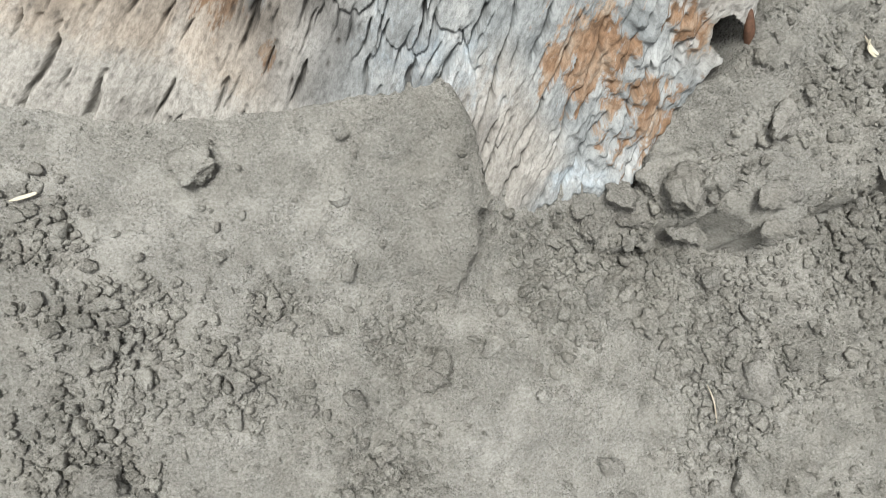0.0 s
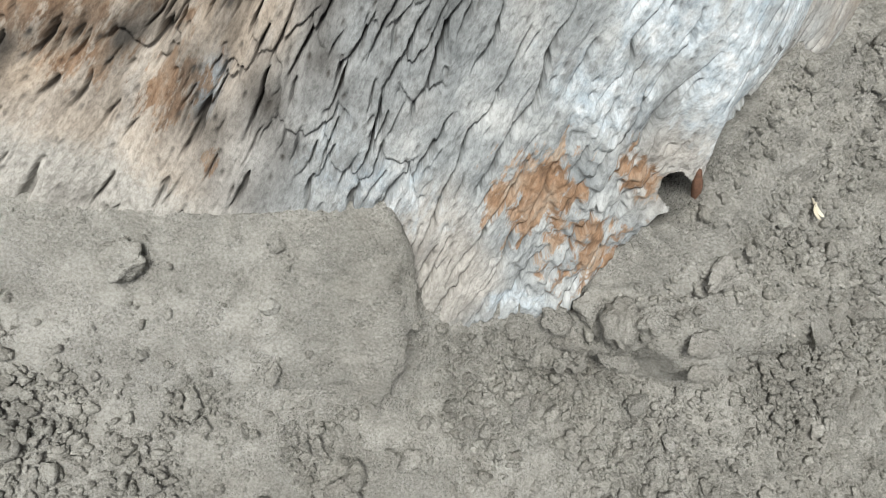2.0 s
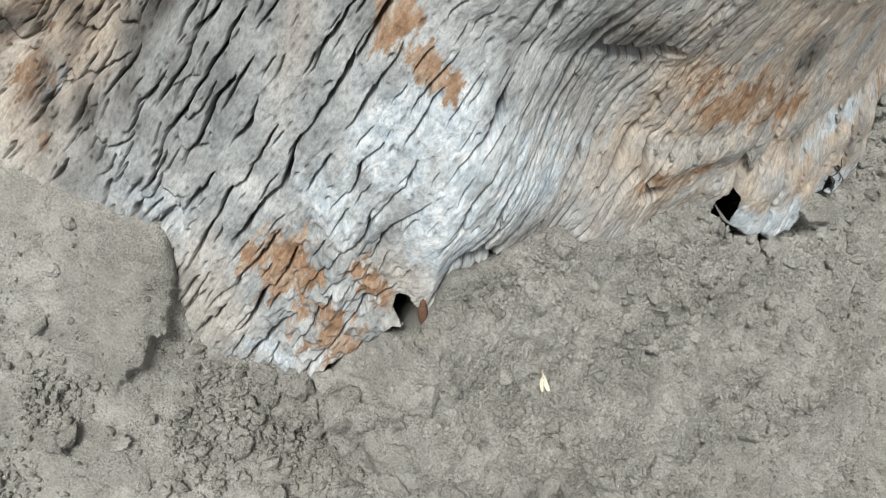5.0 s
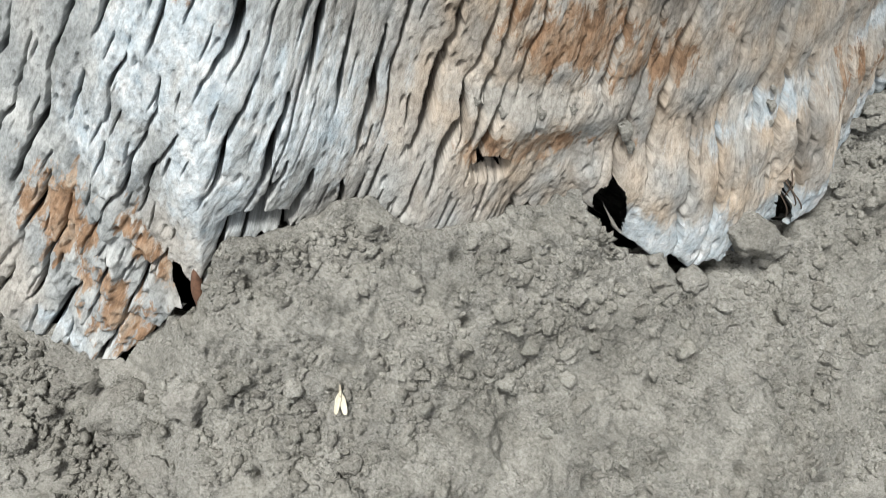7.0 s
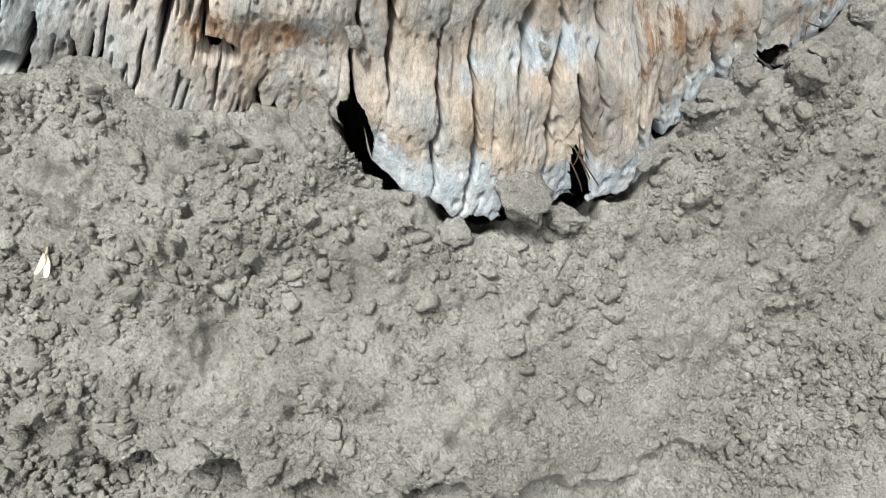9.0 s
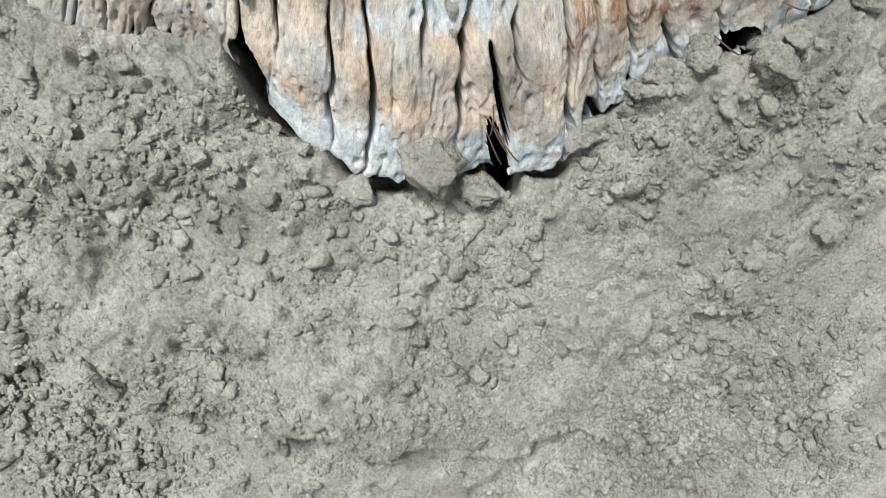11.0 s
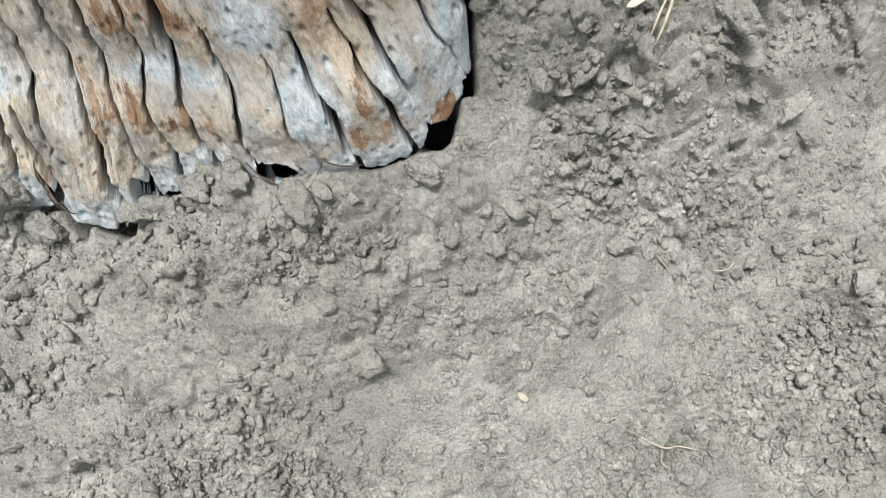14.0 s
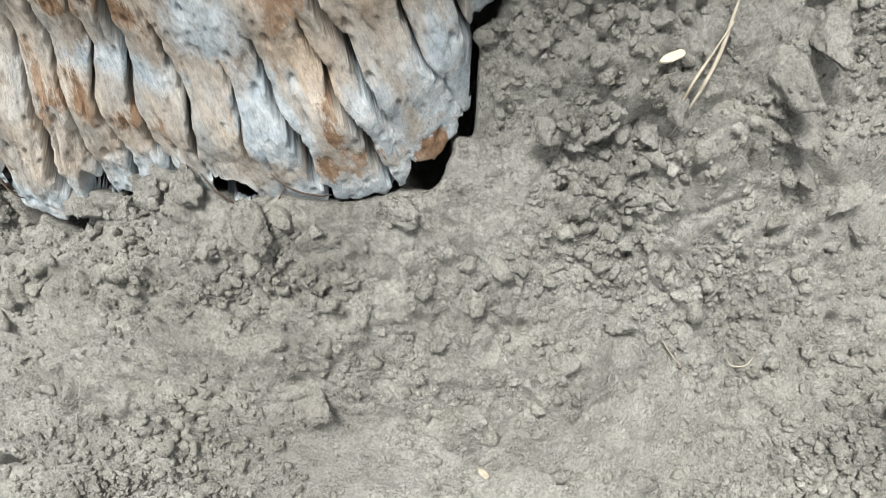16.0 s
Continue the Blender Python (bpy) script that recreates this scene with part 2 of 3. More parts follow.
def bark_relief(deg, z):
    """Radial offset of the bark, its tones (rust, pale wood, dust, shade painted in the cracks with dark stains), its
    warmth, what is broken away, and the run across the fibres.
    """
    u = grain(deg, z)
    arc = 0.5 * np.radians(deg)
    low = step(-80, -90, deg) * step(0.22, 0.17, z)
    far = step(-43, -38, deg)
    # the cracks jog sideways where they cross the old leaf-scar rings of the far lobe
    jog = far * 0.004 * (np.tanh((z - 0.312 - 0.008 * noise2(arc * 12, z * 0, 71)) / 0.004) + np.tanh((z - 0.345 - 0.008 * noise2(arc * 15, z * 0, 70)) / 0.004)) * noise2(arc * 9, z * 8, 73)
    d0, t0 = furrows(u, z, 0.019, 0.03, 61, 0.0022, 0.1)
    d1, t1 = furrows(u, z, 0.023, 0.045, 60, 0.0014 + 0.0015 * step(-66, -56, deg), 0.28 + 0.1 * step(-68, -58, deg))
    d2, t2 = furrows(u + 0.3 + jog, z, 0.029, 0.085, 64, 0.0022, 0.36)
    d3, t3 = furrows(u + 0.5 * jog, z, 0.0125, 0.026, 68, 0.0008, -0.12)
    mid = (1 - low) * (1 - far)
    deep, tilt = d0 * low + d1 * mid + d2 * far, t0 * low + t1 * mid + t2 * far
    out = -0.03 * deep * (1 - 0.75 * low) - 0.012 * d3 * (1 - 0.8 * low) * (1 - 0.8 * far)
    # each strip falls off a little towards its cracks
    out = out - 0.0022 * (1 - tilt) ** 2 + 0.0016 * noise2(u * 40, z * 14, 72)
    # net of cracks higher up on the drifted side
    near, second, _ = cells(arc / 0.034 + 0.35 * noise2(arc * 40, z * 40, 73) + 0.12 * noise2(arc * 140, z * 140, 70), z / 0.034 + 0.3 * noise2(arc * 40, z * 40, 69), 74)
    net = step(-84, -92, deg) * step(0.19, 0.215, z) * step(0.3, 0.27, z) * np.clip(0.3 + 1.6 * noise2(arc * 18, z * 18, 75), 0, 1)
    web = net * step(0.085, 0.03, second - near)
    out = out - 0.022 * web
    # knobbly rough wood, fibres, pits
    rough = 0.4 + 0.6 * np.maximum(hump(deg, -73, 11) * step(0.3, 0.22, z), np.clip(0.3 + noise2(arc * 9, z * 9, 76), 0, 1))
    out = out + rough * (0.0016 * noise2(u * 60, z * 40, 77) + 0.0011 * noise2(u * 150, z * 80, 78) + 0.0008 * noise2(u * 340, z * 160, 79))
    ragged = hump(deg, -72, 7.5) * step(0.3, 0.25, z)
    out = out + ragged * (0.005 * noise2(arc * 60, z * 60, 85) + 0.0035 * noise2(arc * 150, z * 150, 86))
    knot, _, tone = cells(u / 0.02, z / 0.03, 80)
    out = out - 0.006 * (tone > 0.66) * np.exp(-((knot / 0.085) ** 2))
    spot, _, tone2 = cells(u / 0.006, z / 0.008, 81)
    out = out - 0.0016 * (tone2 > 0.72) * np.exp(-((spot / 0.22) ** 2))
    # old leaf-scar rings round the far lobe
    out = out + 0.0035 * step(-40, -30, deg) * (hump(z, 0.302, 0.012) - hump(z, 0.33, 0.014) + 0.7 * hump(z, 0.355, 0.012))
    # a narrow ledge that holds soil
    out = out + 0.004 * hump(deg, -38, 7) * (hump(z, 0.343, 0.012) - hump(z, 0.362, 0.01))
    gone = np.zeros(np.shape(deg), bool)
    for a, h, wide, high, depth in HOLLOWS:
        wob = 1 + 0.35 * noise2(deg * 0.9, z * 70, 82)
        q = ((deg - a) / wide) ** 2 + ((z - h) / high) ** 2
        out = out - min(depth, 0.03) * (depth < 0.1) * np.exp(-((q * wob) ** 4))
        gone = np.maximum(gone, (q * wob < 1.1) * (depth > 0.05))
    # ragged lower rim, undercut; the strips end at uneven heights
    rim = np.interp(deg, [a for a, _ in RIM], [v for _, v in RIM]) + 0.005 * noise2(deg * 0.55, deg * 0 + 0.5, 95) + 0.003 * noise2(deg * 1.7, deg * 0 + 0.5, 96) + 0.003 + 0.008 * deep * (deg > -34)
    out = out - 0.008 * step(rim + 0.003, rim - 0.003, z) * (rim > 0.1)
    gone = np.maximum(gone, (z < rim - 0.002) * (rim > 0.1))
    # tones
    blot = fbm(arc * 34, z * 30, 3, 84)
    streak = noise2(u * 55, z * 9, 87)
    rust = 0.8 * stains(RUST, deg, z) ** 0.75 * (1 + 0.3 * streak) + 0.2 * blot
    pale = np.maximum(stains(PALE, deg, z), 0.85 * step(-34, -28, deg) * hump(z - np.interp(deg, [a for a, _ in RIM], [v for _, v in RIM]), 0.012, 0.02)) * (1 + 0.2 * streak) + 0.14 * blot
    dust = 0.95 * step(0.18, 0.12, z) * step(-78, -92, deg) + 0.95 * hump(deg, -38, 7) * hump(z, 0.355, 0.011) + 0.5 * hump(deg, -84, 5) * step(0.2, 0.15, z) + 0.1 * blot
    dust = dust + 0.9 * far * deep * step(0.1, 0.5, noise2(u * 20, z * 22, 92))
    # shade painted into the cracks; also weather stains, dark patches and darker pits
    shade_stain = (0.95 - 0.55 * low) * step(0.3, 0.85, np.maximum(np.maximum(deep, 0.7 * d3 * (1 - 0.8 * far)), 0.9 * web)) + 0.85 * hump(deg, -25.5, 3) * hump(z, 0.41, 0.018) + 0.75 * hump(deg, -48, 5) * hump(z, 0.44, 0.016)
    shade_stain = shade_stain + step(-84, -104, deg) * step(0.13, 0.2, z) * np.clip(0.5 + 0.5 * noise2(arc * 30, z * 30, 93) + 0.2 * streak, 0, 0.8) + 0.22 * step(-76, -90, deg) * step(0.25, 0.32, z)
    shade_stain = shade_stain + 0.35 * step(0.35, 0.8, noise2(arc * 22, z * 22, 94)) + 0.5 * (tone2 > 0.72) * np.exp(-((spot / 0.25) ** 2)) * (tone2 > 0.86)
    warm = step(-62, -30, deg) * (0.55 + 0.5 * blot) * step(0.235, 0.275, z + 0.01 * streak) + 0.7 * step(-96, -112, deg) + 0.35 * step(0.1, 0.6, noise2(arc * 10, z * 10, 97))
    tones = np.clip(np.stack(np.broadcast_arrays(rust, pale, dust, shade_stain), -1), 0, 1)
    return out, tones, np.clip(warm, 0, 1), gone, u


# stained wood: bearing, height, half width, half height, strength
RUST = [(-77.5, 0.215, 4.5, 0.034, 0.95), (-71.5, 0.185, 4.5, 0.028, 0.95), (-68.5, 0.243, 3, 0.017, 1), (-69, 0.389, 6, 0.012, 0.85), (-73, 0.4, 4, 0.018, 0.8), (-33, 0.386, 6, 0.018, 1),
        (-27.5, 0.372, 4, 0.015, 0.85), (-36.5, 0.33, 7, 0.013, 0.85), (-35.5, 0.41, 4, 0.018, 0.7), (-119.4, 0.22, 8, 0.035, 0.85), (-110.5, 0.19, 3.5, 0.022, 0.8), (-105.8, 0.172, 1.3, 0.008, 0.9),
        (-8, 0.308, 3.2, 0.02, 0.66), (9.3, 0.278, 2.2, 0.013, 0.95), (8.8, 0.304, 0.9, 0.013, 0.95), (13.6, 0.257, 1.3, 0.012, 1), (-3.5, 0.3, 3.5, 0.01, 0.7), (-1.8, 0.354, 4, 0.014, 0.62), (8.5, 0.355, 2.5, 0.016, 0.7)]
PALE = [(-74.5, 0.287, 6, 0.03, 0.75), (-70, 0.34, 6, 0.035, 0.95), (-64.5, 0.372, 7, 0.03, 0.95), (-63, 0.315, 5, 0.045, 0.9), (-55, 0.345, 8, 0.04, 0.7), (-108, 0.2, 1.5, 0.02, 0.7), (-92, 0.2, 9, 0.03, 0.5),
        (-24.5, 0.268, 4, 0.018, 0.95), (-76.5, 0.138, 3, 0.01, 0.9), (5.6, 0.308, 2.6, 0.026, 1), (11.3, 0.296, 1.8, 0.03, 0.85), (15.8, 0.295, 2.6, 0.035, 0.95), (4.1, 0.35, 2.4, 0.02, 0.85),
        (-2.2, 0.325, 5, 0.009, 0.8), (-10.5, 0.25, 2.2, 0.016, 0.85), (-17, 0.322, 8, 0.01, 0.62), (-71, 0.17, 1.6, 0.018, 0.75)]

# ---- materials ----
def material(name):
    m = bpy.data.materials.new(name)
    m.use_nodes = True
    return m, m.node_tree, m.node_tree.nodes["Principled BSDF"]


def node(tree, kind, **values):
    n = tree.nodes.new(kind)
    for key, value in values.items():
        n.inputs[key.replace("_", " ")].default_value = value
    return n


def noise_node(tree, scale, detail=4.0, rough=0.6):
    where = tree.nodes.new("ShaderNodeNewGeometry")
    n = node(tree, "ShaderNodeTexNoise", Scale=scale, Detail=detail, Roughness=rough)
    tree.links.new(where.outputs["Position"], n.inputs["Vector"])
    return n.outputs["Fac"]


def ramp(tree, fac, *stops):
    n = tree.nodes.new("ShaderNodeValToRGB")
    n.color_ramp.elements[0].position, n.color_ramp.elements[0].color = stops[0][0], (*stops[0][1], 1)
    n.color_ramp.elements[1].position, n.color_ramp.elements[1].color = stops[-1][0], (*stops[-1][1], 1)
    for at, colour in stops[1:-1]:
        n.color_ramp.elements.new(at).color = (*colour, 1)
    tree.links.new(fac, n.inputs[0])
    return n.outputs[0]


def mix(tree, fac, a, b, how="MIX"):
    n = tree.nodes.new("ShaderNodeMixRGB")
    n.blend_type = how
    for value, at in ((fac, 0), (a, 1), (b, 2)):
        if isinstance(value, (int, float)):
            n.inputs[at].default_value = value
        elif isinstance(value, tuple):
            n.inputs[at].default_value = (*value, 1)
        else:
            tree.links.new(value, n.inputs[at])
    return n.outputs[0]


def bump(tree, bsdf, *layers):
    last = None
    for height, strength, distance in layers:
        n = node(tree, "ShaderNodeBump", Distance=distance)
        if isinstance(strength, float):
            n.inputs["Strength"].default_value = strength
        else:
            tree.links.new(strength, n.inputs["Strength"])
        tree.links.new(height, n.inputs["Height"])
        if last:
            tree.links.new(last, n.inputs["Normal"])
        last = n.outputs[0]
    tree.links.new(last, bsdf.inputs["Normal"])


def lumps_node(tree, scale, wobble):
    """Rounded lumps side by side, 1 on top, less between them."""
    where = tree.nodes.new("ShaderNodeNewGeometry").outputs["Position"]
    drift = node(tree, "ShaderNodeTexNoise", Scale=scale * 0.7, Detail=3.0)
    tree.links.new(where, drift.inputs["Vector"])
    moved = mix(tree, wobble / scale, where, drift.outputs["Color"], "ADD")
    cell = node(tree, "ShaderNodeTexVoronoi", Scale=scale)
    tree.links.new(moved, cell.inputs["Vector"])
    return ramp(tree, cell.outputs["Distance"], (0.0, (1, 1, 1)), (0.3, (0.8, 0.8, 0.8)), (0.6, (0.25, 0.25, 0.25)), (0.9, (0, 0, 0)))


def soil_material(name, per_island=False):
    m, tree, bsdf = material(name)
    colour = ramp(tree, noise_node(tree, 7, 5), (0.3, (0.318, 0.312, 0.284)), (0.5, (0.375, 0.371, 0.342)), (0.72, (0.434, 0.43, 0.4)))
    colour = mix(tree, 0.6, colour, ramp(tree, noise_node(tree, 48, 5, 0.7), (0.3, (0.78, 0.765, 0.73)), (0.7, (1.14, 1.14, 1.14))), "MULTIPLY")
    colour = mix(tree, 0.7, colour, ramp(tree, noise_node(tree, 420, 5, 0.8), (0.36, (0.56, 0.55, 0.52)), (0.6, (1.2, 1.2, 1.2))), "MULTIPLY")
    # pale grains of sand
    where = tree.nodes.new("ShaderNodeNewGeometry")
    grains = node(tree, "ShaderNodeTexVoronoi", Scale=360.0)
    tree.links.new(where.outputs["Position"], grains.inputs["Vector"])
    few = ramp(tree, grains.outputs["Color"], (0.955, (0, 0, 0)), (0.965, (1, 1, 1)))
    spot = ramp(tree, grains.outputs["Distance"], (0.22, (1, 1, 1)), (0.32, (0, 0, 0)))
    colour = mix(tree, mix(tree, 1.0, few, spot, "MULTIPLY"), colour, (0.6, 0.58, 0.52))
    if per_island:
        tone = tree.nodes.new("ShaderNodeNewGeometry").outputs["Random Per Island"]
        colour = mix(tree, 1.0, colour, ramp(tree, tone, (0.0, (0.84, 0.83, 0.81)), (1.0, (1.1, 1.1, 1.08))), "MULTIPLY")
    else:
        tone = tree.nodes.new("ShaderNodeObjectInfo").outputs["Random"]
        colour = mix(tree, 1.0, colour, ramp(tree, tone, (0.0, (0.92, 0.91, 0.9)), (1.0, (1.06, 1.06, 1.05))), "MULTIPLY")
    tree.links.new(colour, bsdf.inputs["Base Color"])
    bsdf.inputs["Roughness"].default_value = 0.97
    bsdf.inputs["Specular IOR Level"].default_value = 0.15
    patchy = ramp(tree, noise_node(tree, 22, 4), (0.4, (0.1, 0.1, 0.1)), (0.6, (1, 1, 1)))
    patchy_fine = ramp(tree, noise_node(tree, 60, 3), (0.4, (0.1, 0.1, 0.1)), (0.62, (1, 1, 1)))
    bump(tree, bsdf, (noise_node(tree, 95, 8, 0.74), patchy, 0.006), (lumps_node(tree, 380, 0.35), patchy_fine, 0.0024), (noise_node(tree, 700, 5, 0.75), 1.0, 0.0021))
    return m


def bark_material():
    m, tree, bsdf = material("weathered_bark")

    def read(name):
        n = tree.nodes.new("ShaderNodeAttribute")
        n.attribute_name = name
        return n

    def fibre_noise(across, along, detail=5.0, rough=0.65):
        """Noise drawn out along the leaning fibres."""
        scaled = tree.nodes.new("ShaderNodeVectorMath")
        scaled.operation = "MULTIPLY"
        tree.links.new(read("fibre").outputs["Vector"], scaled.inputs[0])
        scaled.inputs[1].default_value = (across, along, 1)
        n = node(tree, "ShaderNodeTexNoise", Scale=1.0, Detail=detail, Roughness=rough)
        tree.links.new(scaled.outputs[0], n.inputs["Vector"])
        return n.outputs["Fac"]

    def patch(field, grain_noise, low, high, ragged=0.9):
        """A stain with a torn edge: the field pushed up and down by the grain, then cut."""
        a = tree.nodes.new("ShaderNodeMath")
        a.operation, a.inputs[1].default_value, a.inputs[2].default_value = "MULTIPLY_ADD", ragged, -0.5 * ragged
        tree.links.new(grain_noise, a.inputs[0])
        b = tree.nodes.new("ShaderNodeMath")
        b.operation = "ADD"
        tree.links.new(a.outputs[0], b.inputs[0])
        tree.links.new(field, b.inputs[1])
        return ramp(tree, b.outputs[0], (low, (0, 0, 0)), (high, (1, 1, 1)))

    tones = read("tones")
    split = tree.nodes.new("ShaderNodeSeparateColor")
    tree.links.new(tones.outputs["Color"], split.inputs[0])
    blotch, streaks, torn = noise_node(tree, 26, 6, 0.65), fibre_noise(55, 26, 6.0), fibre_noise(130, 60, 6.0, 0.7)
    colour = ramp(tree, blotch, (0.3, (0.195, 0.213, 0.215)), (0.5, (0.335, 0.355, 0.352)), (0.7, (0.49, 0.505, 0.49)))
    colour = mix(tree, read("warm").outputs["Fac"], colour, ramp(tree, streaks, (0.3, (0.32, 0.25, 0.18)), (0.5, (0.53, 0.44, 0.34)), (0.7, (0.65, 0.59, 0.51))))
    blue = ramp(tree, noise_node(tree, 60, 5, 0.7), (0.32, (0.33, 0.395, 0.435)), (0.52, (0.51, 0.56, 0.58)), (0.7, (0.69, 0.7, 0.685)))
    colour = mix(tree, patch(split.outputs[1], torn, 0.3, 0.66, 1.4), colour, blue)
    rusty = ramp(tree, fibre_noise(70, 40, 6.0, 0.7), (0.3, (0.13, 0.085, 0.055)), (0.45, (0.28, 0.175, 0.105)), (0.56, (0.36, 0.26, 0.18)), (0.68, (0.42, 0.36, 0.29)))
    colour = mix(tree, patch(split.outputs[0], torn, 0.42, 0.58, 1.9), colour, rusty)
    colour = mix(tree, patch(split.outputs[2], noise_node(tree, 190, 5, 0.7), 0.35, 0.75, 0.6), colour, ramp(tree, noise_node(tree, 300, 5, 0.7), (0.3, (0.33, 0.315, 0.28)), (0.7, (0.46, 0.445, 0.405))))
    # near-black tint: the cracks' painted shade, along with the dark stains
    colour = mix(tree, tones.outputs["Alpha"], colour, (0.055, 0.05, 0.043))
    colour = mix(tree, 0.7, colour, ramp(tree, fibre_noise(400, 260, 6.0, 0.75), (0.34, (0.48, 0.47, 0.46)), (0.58, (1.16, 1.16, 1.16))), "MULTIPLY")
    tree.links.new(colour, bsdf.inputs["Base Color"])
    bsdf.inputs["Roughness"].default_value = 0.82
    bsdf.inputs["Specular IOR Level"].default_value = 0.25
    bump(tree, bsdf, (fibre_noise(140, 100, 6.0, 0.7), 0.7, 0.003), (noise_node(tree, 240, 5, 0.7), 0.6, 0.0016), (fibre_noise(700, 420, 4.0, 0.7), 0.6, 0.0008))
    return m


def plain_material(name, dark, light, scale=120, rough=0.7):
    m, tree, bsdf = material(name)
    tree.links.new(ramp(tree, noise_node(tree, scale, 4), (0.3, dark), (0.7, light)), bsdf.inputs["Base Color"])
    bsdf.inputs["Roughness"].default_value = rough
    bump(tree, bsdf, (noise_node(tree, scale * 3, 3), 0.4, 0.001))
    return m


SOIL, CRUMB, BARK = soil_material("dry_soil"), soil_material("dry_soil_crumbs", True), bark_material()
STRAW = plain_material("dry_straw", (0.3, 0.26, 0.19), (0.5, 0.46, 0.37))
PETAL = plain_material("dry_petal", (0.52, 0.47, 0.34), (0.7, 0.66, 0.53))
LEAF = plain_material("green_leaf", (0.05, 0.14, 0.02), (0.11, 0.27, 0.04), 90, 0.5)
SPLINT = plain_material("red_brown_wood", (0.07, 0.035, 0.02), (0.17, 0.085, 0.05), 200)
FIBRE = plain_material("root_fibre", (0.05, 0.035, 0.025), (0.14, 0.1, 0.07), 200)


# ---- building ----
def mesh_from(name, points, faces, material, smooth=True):
    mesh = bpy.data.meshes.new(name)
    n = faces.shape[1]
    mesh.vertices.add(len(points))
    mesh.vertices.foreach_set("co", points.astype(np.float32).ravel())
    mesh.loops.add(faces.size)
    mesh.loops.foreach_set("vertex_index", faces.astype(np.int32).ravel())
    mesh.polygons.add(len(faces))
    mesh.polygons.foreach_set("loop_start", np.arange(0, faces.size, n, dtype=np.int32))
    mesh.polygons.foreach_set("use_smooth", np.full(len(faces), smooth))
    mesh.update(calc_edges=True)
    mesh.materials.append(material)
    return mesh


def grid_mesh(name, points, material, gone=None):
    """A sheet of quads over rows and columns of points, closed on itself along the rows."""
    rows, cols = points.shape[:2]
    i = np.arange(rows * cols).reshape(rows, cols)
    j = np.roll(i, -1, axis=1)
    quads = np.stack([i[:-1], j[:-1], j[1:], i[1:]], -1).reshape(-1, 4)
    if gone is not None:
        quads = quads[gone.ravel()[quads].sum(1) < 4]
    return mesh_from(name, points.reshape(-1, 3), quads, material)


def part(name, mesh, parent, label=""):
    ob = new(name, mesh)
    ob.parent = parent
    return tagged(ob, label)


def bearings(fine, a, b):
    """Bearings all round, close together on the side that is walked past."""
    return np.concatenate([np.linspace(a, b, fine), np.linspace(b, a + 360, 70)[1:-1]])


def wrapped(deg):
    return (deg + 180) % 360 - 180


def build_ground():
    deg = wrapped(bearings(1320, -128, 45))
    foot = trunk_radius(deg, soil_base(CX + 0.5 * np.cos(np.radians(deg)), CY + 0.5 * np.sin(np.radians(deg)))) - 0.06
    reach = np.concatenate([np.linspace(0, 1, 330), 1 + 0.007 * np.cumsum(1.22 ** np.arange(42))])
    D, S = np.meshgrid(deg, np.concatenate([[-0.9, -0.4], reach]))
    R = np.where(S < 0, 0.01 + (foot[None] - 0.01) * (1 + S), foot[None] + (1.04 - foot[None]) * np.maximum(S, 0))
    X, Y = CX + R * np.cos(np.radians(D)), CY + R * np.sin(np.radians(D))
    return tagged(new("ground", grid_mesh("ground", np.stack([X, Y, soil_height(X, Y)], -1), SOIL)), "dry grey-brown crumbly soil heaped round a tree foot", "ground", kind="structure")


def build_trunk():
    trunk = tagged(new("tree_trunk"), "weathered grey and tan trunk foot, deeply cracked, in dry soil", "tree trunk")
    trunk.location = (CX, CY, 0)
    deg = wrapped(bearings(1500, -128, 30))
    low = np.maximum(np.interp(deg, [a for a, _ in RIM], [v for _, v in RIM]) - 0.03, 0.06)
    D, S = np.meshgrid(deg, np.linspace(0, 1, 290))
    Z = low[None] + (0.48 - low[None]) * S
    top, high = np.meshgrid(deg, np.linspace(0.48, 0.66, 8)[1:])
    D, Z = np.concatenate([D, top, deg[None]]), np.concatenate([Z, high, deg[None] * 0 + 0.67])
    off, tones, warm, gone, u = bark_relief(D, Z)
    R = trunk_radius(D, Z) + off
    R[-1] = 0.01
    mesh = grid_mesh("bark", np.stack([R * np.cos(np.radians(D)), R * np.sin(np.radians(D)), Z], -1), BARK, gone)
    mesh.attributes.new("warm", "FLOAT", "POINT").data.foreach_set("value", warm.astype(np.float32).ravel())
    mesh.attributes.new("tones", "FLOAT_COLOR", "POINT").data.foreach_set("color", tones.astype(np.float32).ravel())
    mesh.attributes.new("fibre", "FLOAT_VECTOR", "POINT").data.foreach_set("vector", np.stack([u, Z, R], -1).astype(np.float32).ravel())
    part("bark", mesh, trunk)

    def on_bark(deg, z, out=0.0):
        r = float(trunk_radius(np.array([deg]), np.array([z]))[0]) + out
        return (r * math.cos(radians(deg)), r * math.sin(radians(deg)), z)

    part("splinter", strand_mesh("splinter", [on_bark(-63.6, 0.262, -0.004), on_bark(-63.4, 0.25, 0.001), on_bark(-62.9, 0.238, 0.002), on_bark(-63.0, 0.228, 0.003)], 0.0045, SPLINT, 7), trunk, "red-brown splinter of wood")
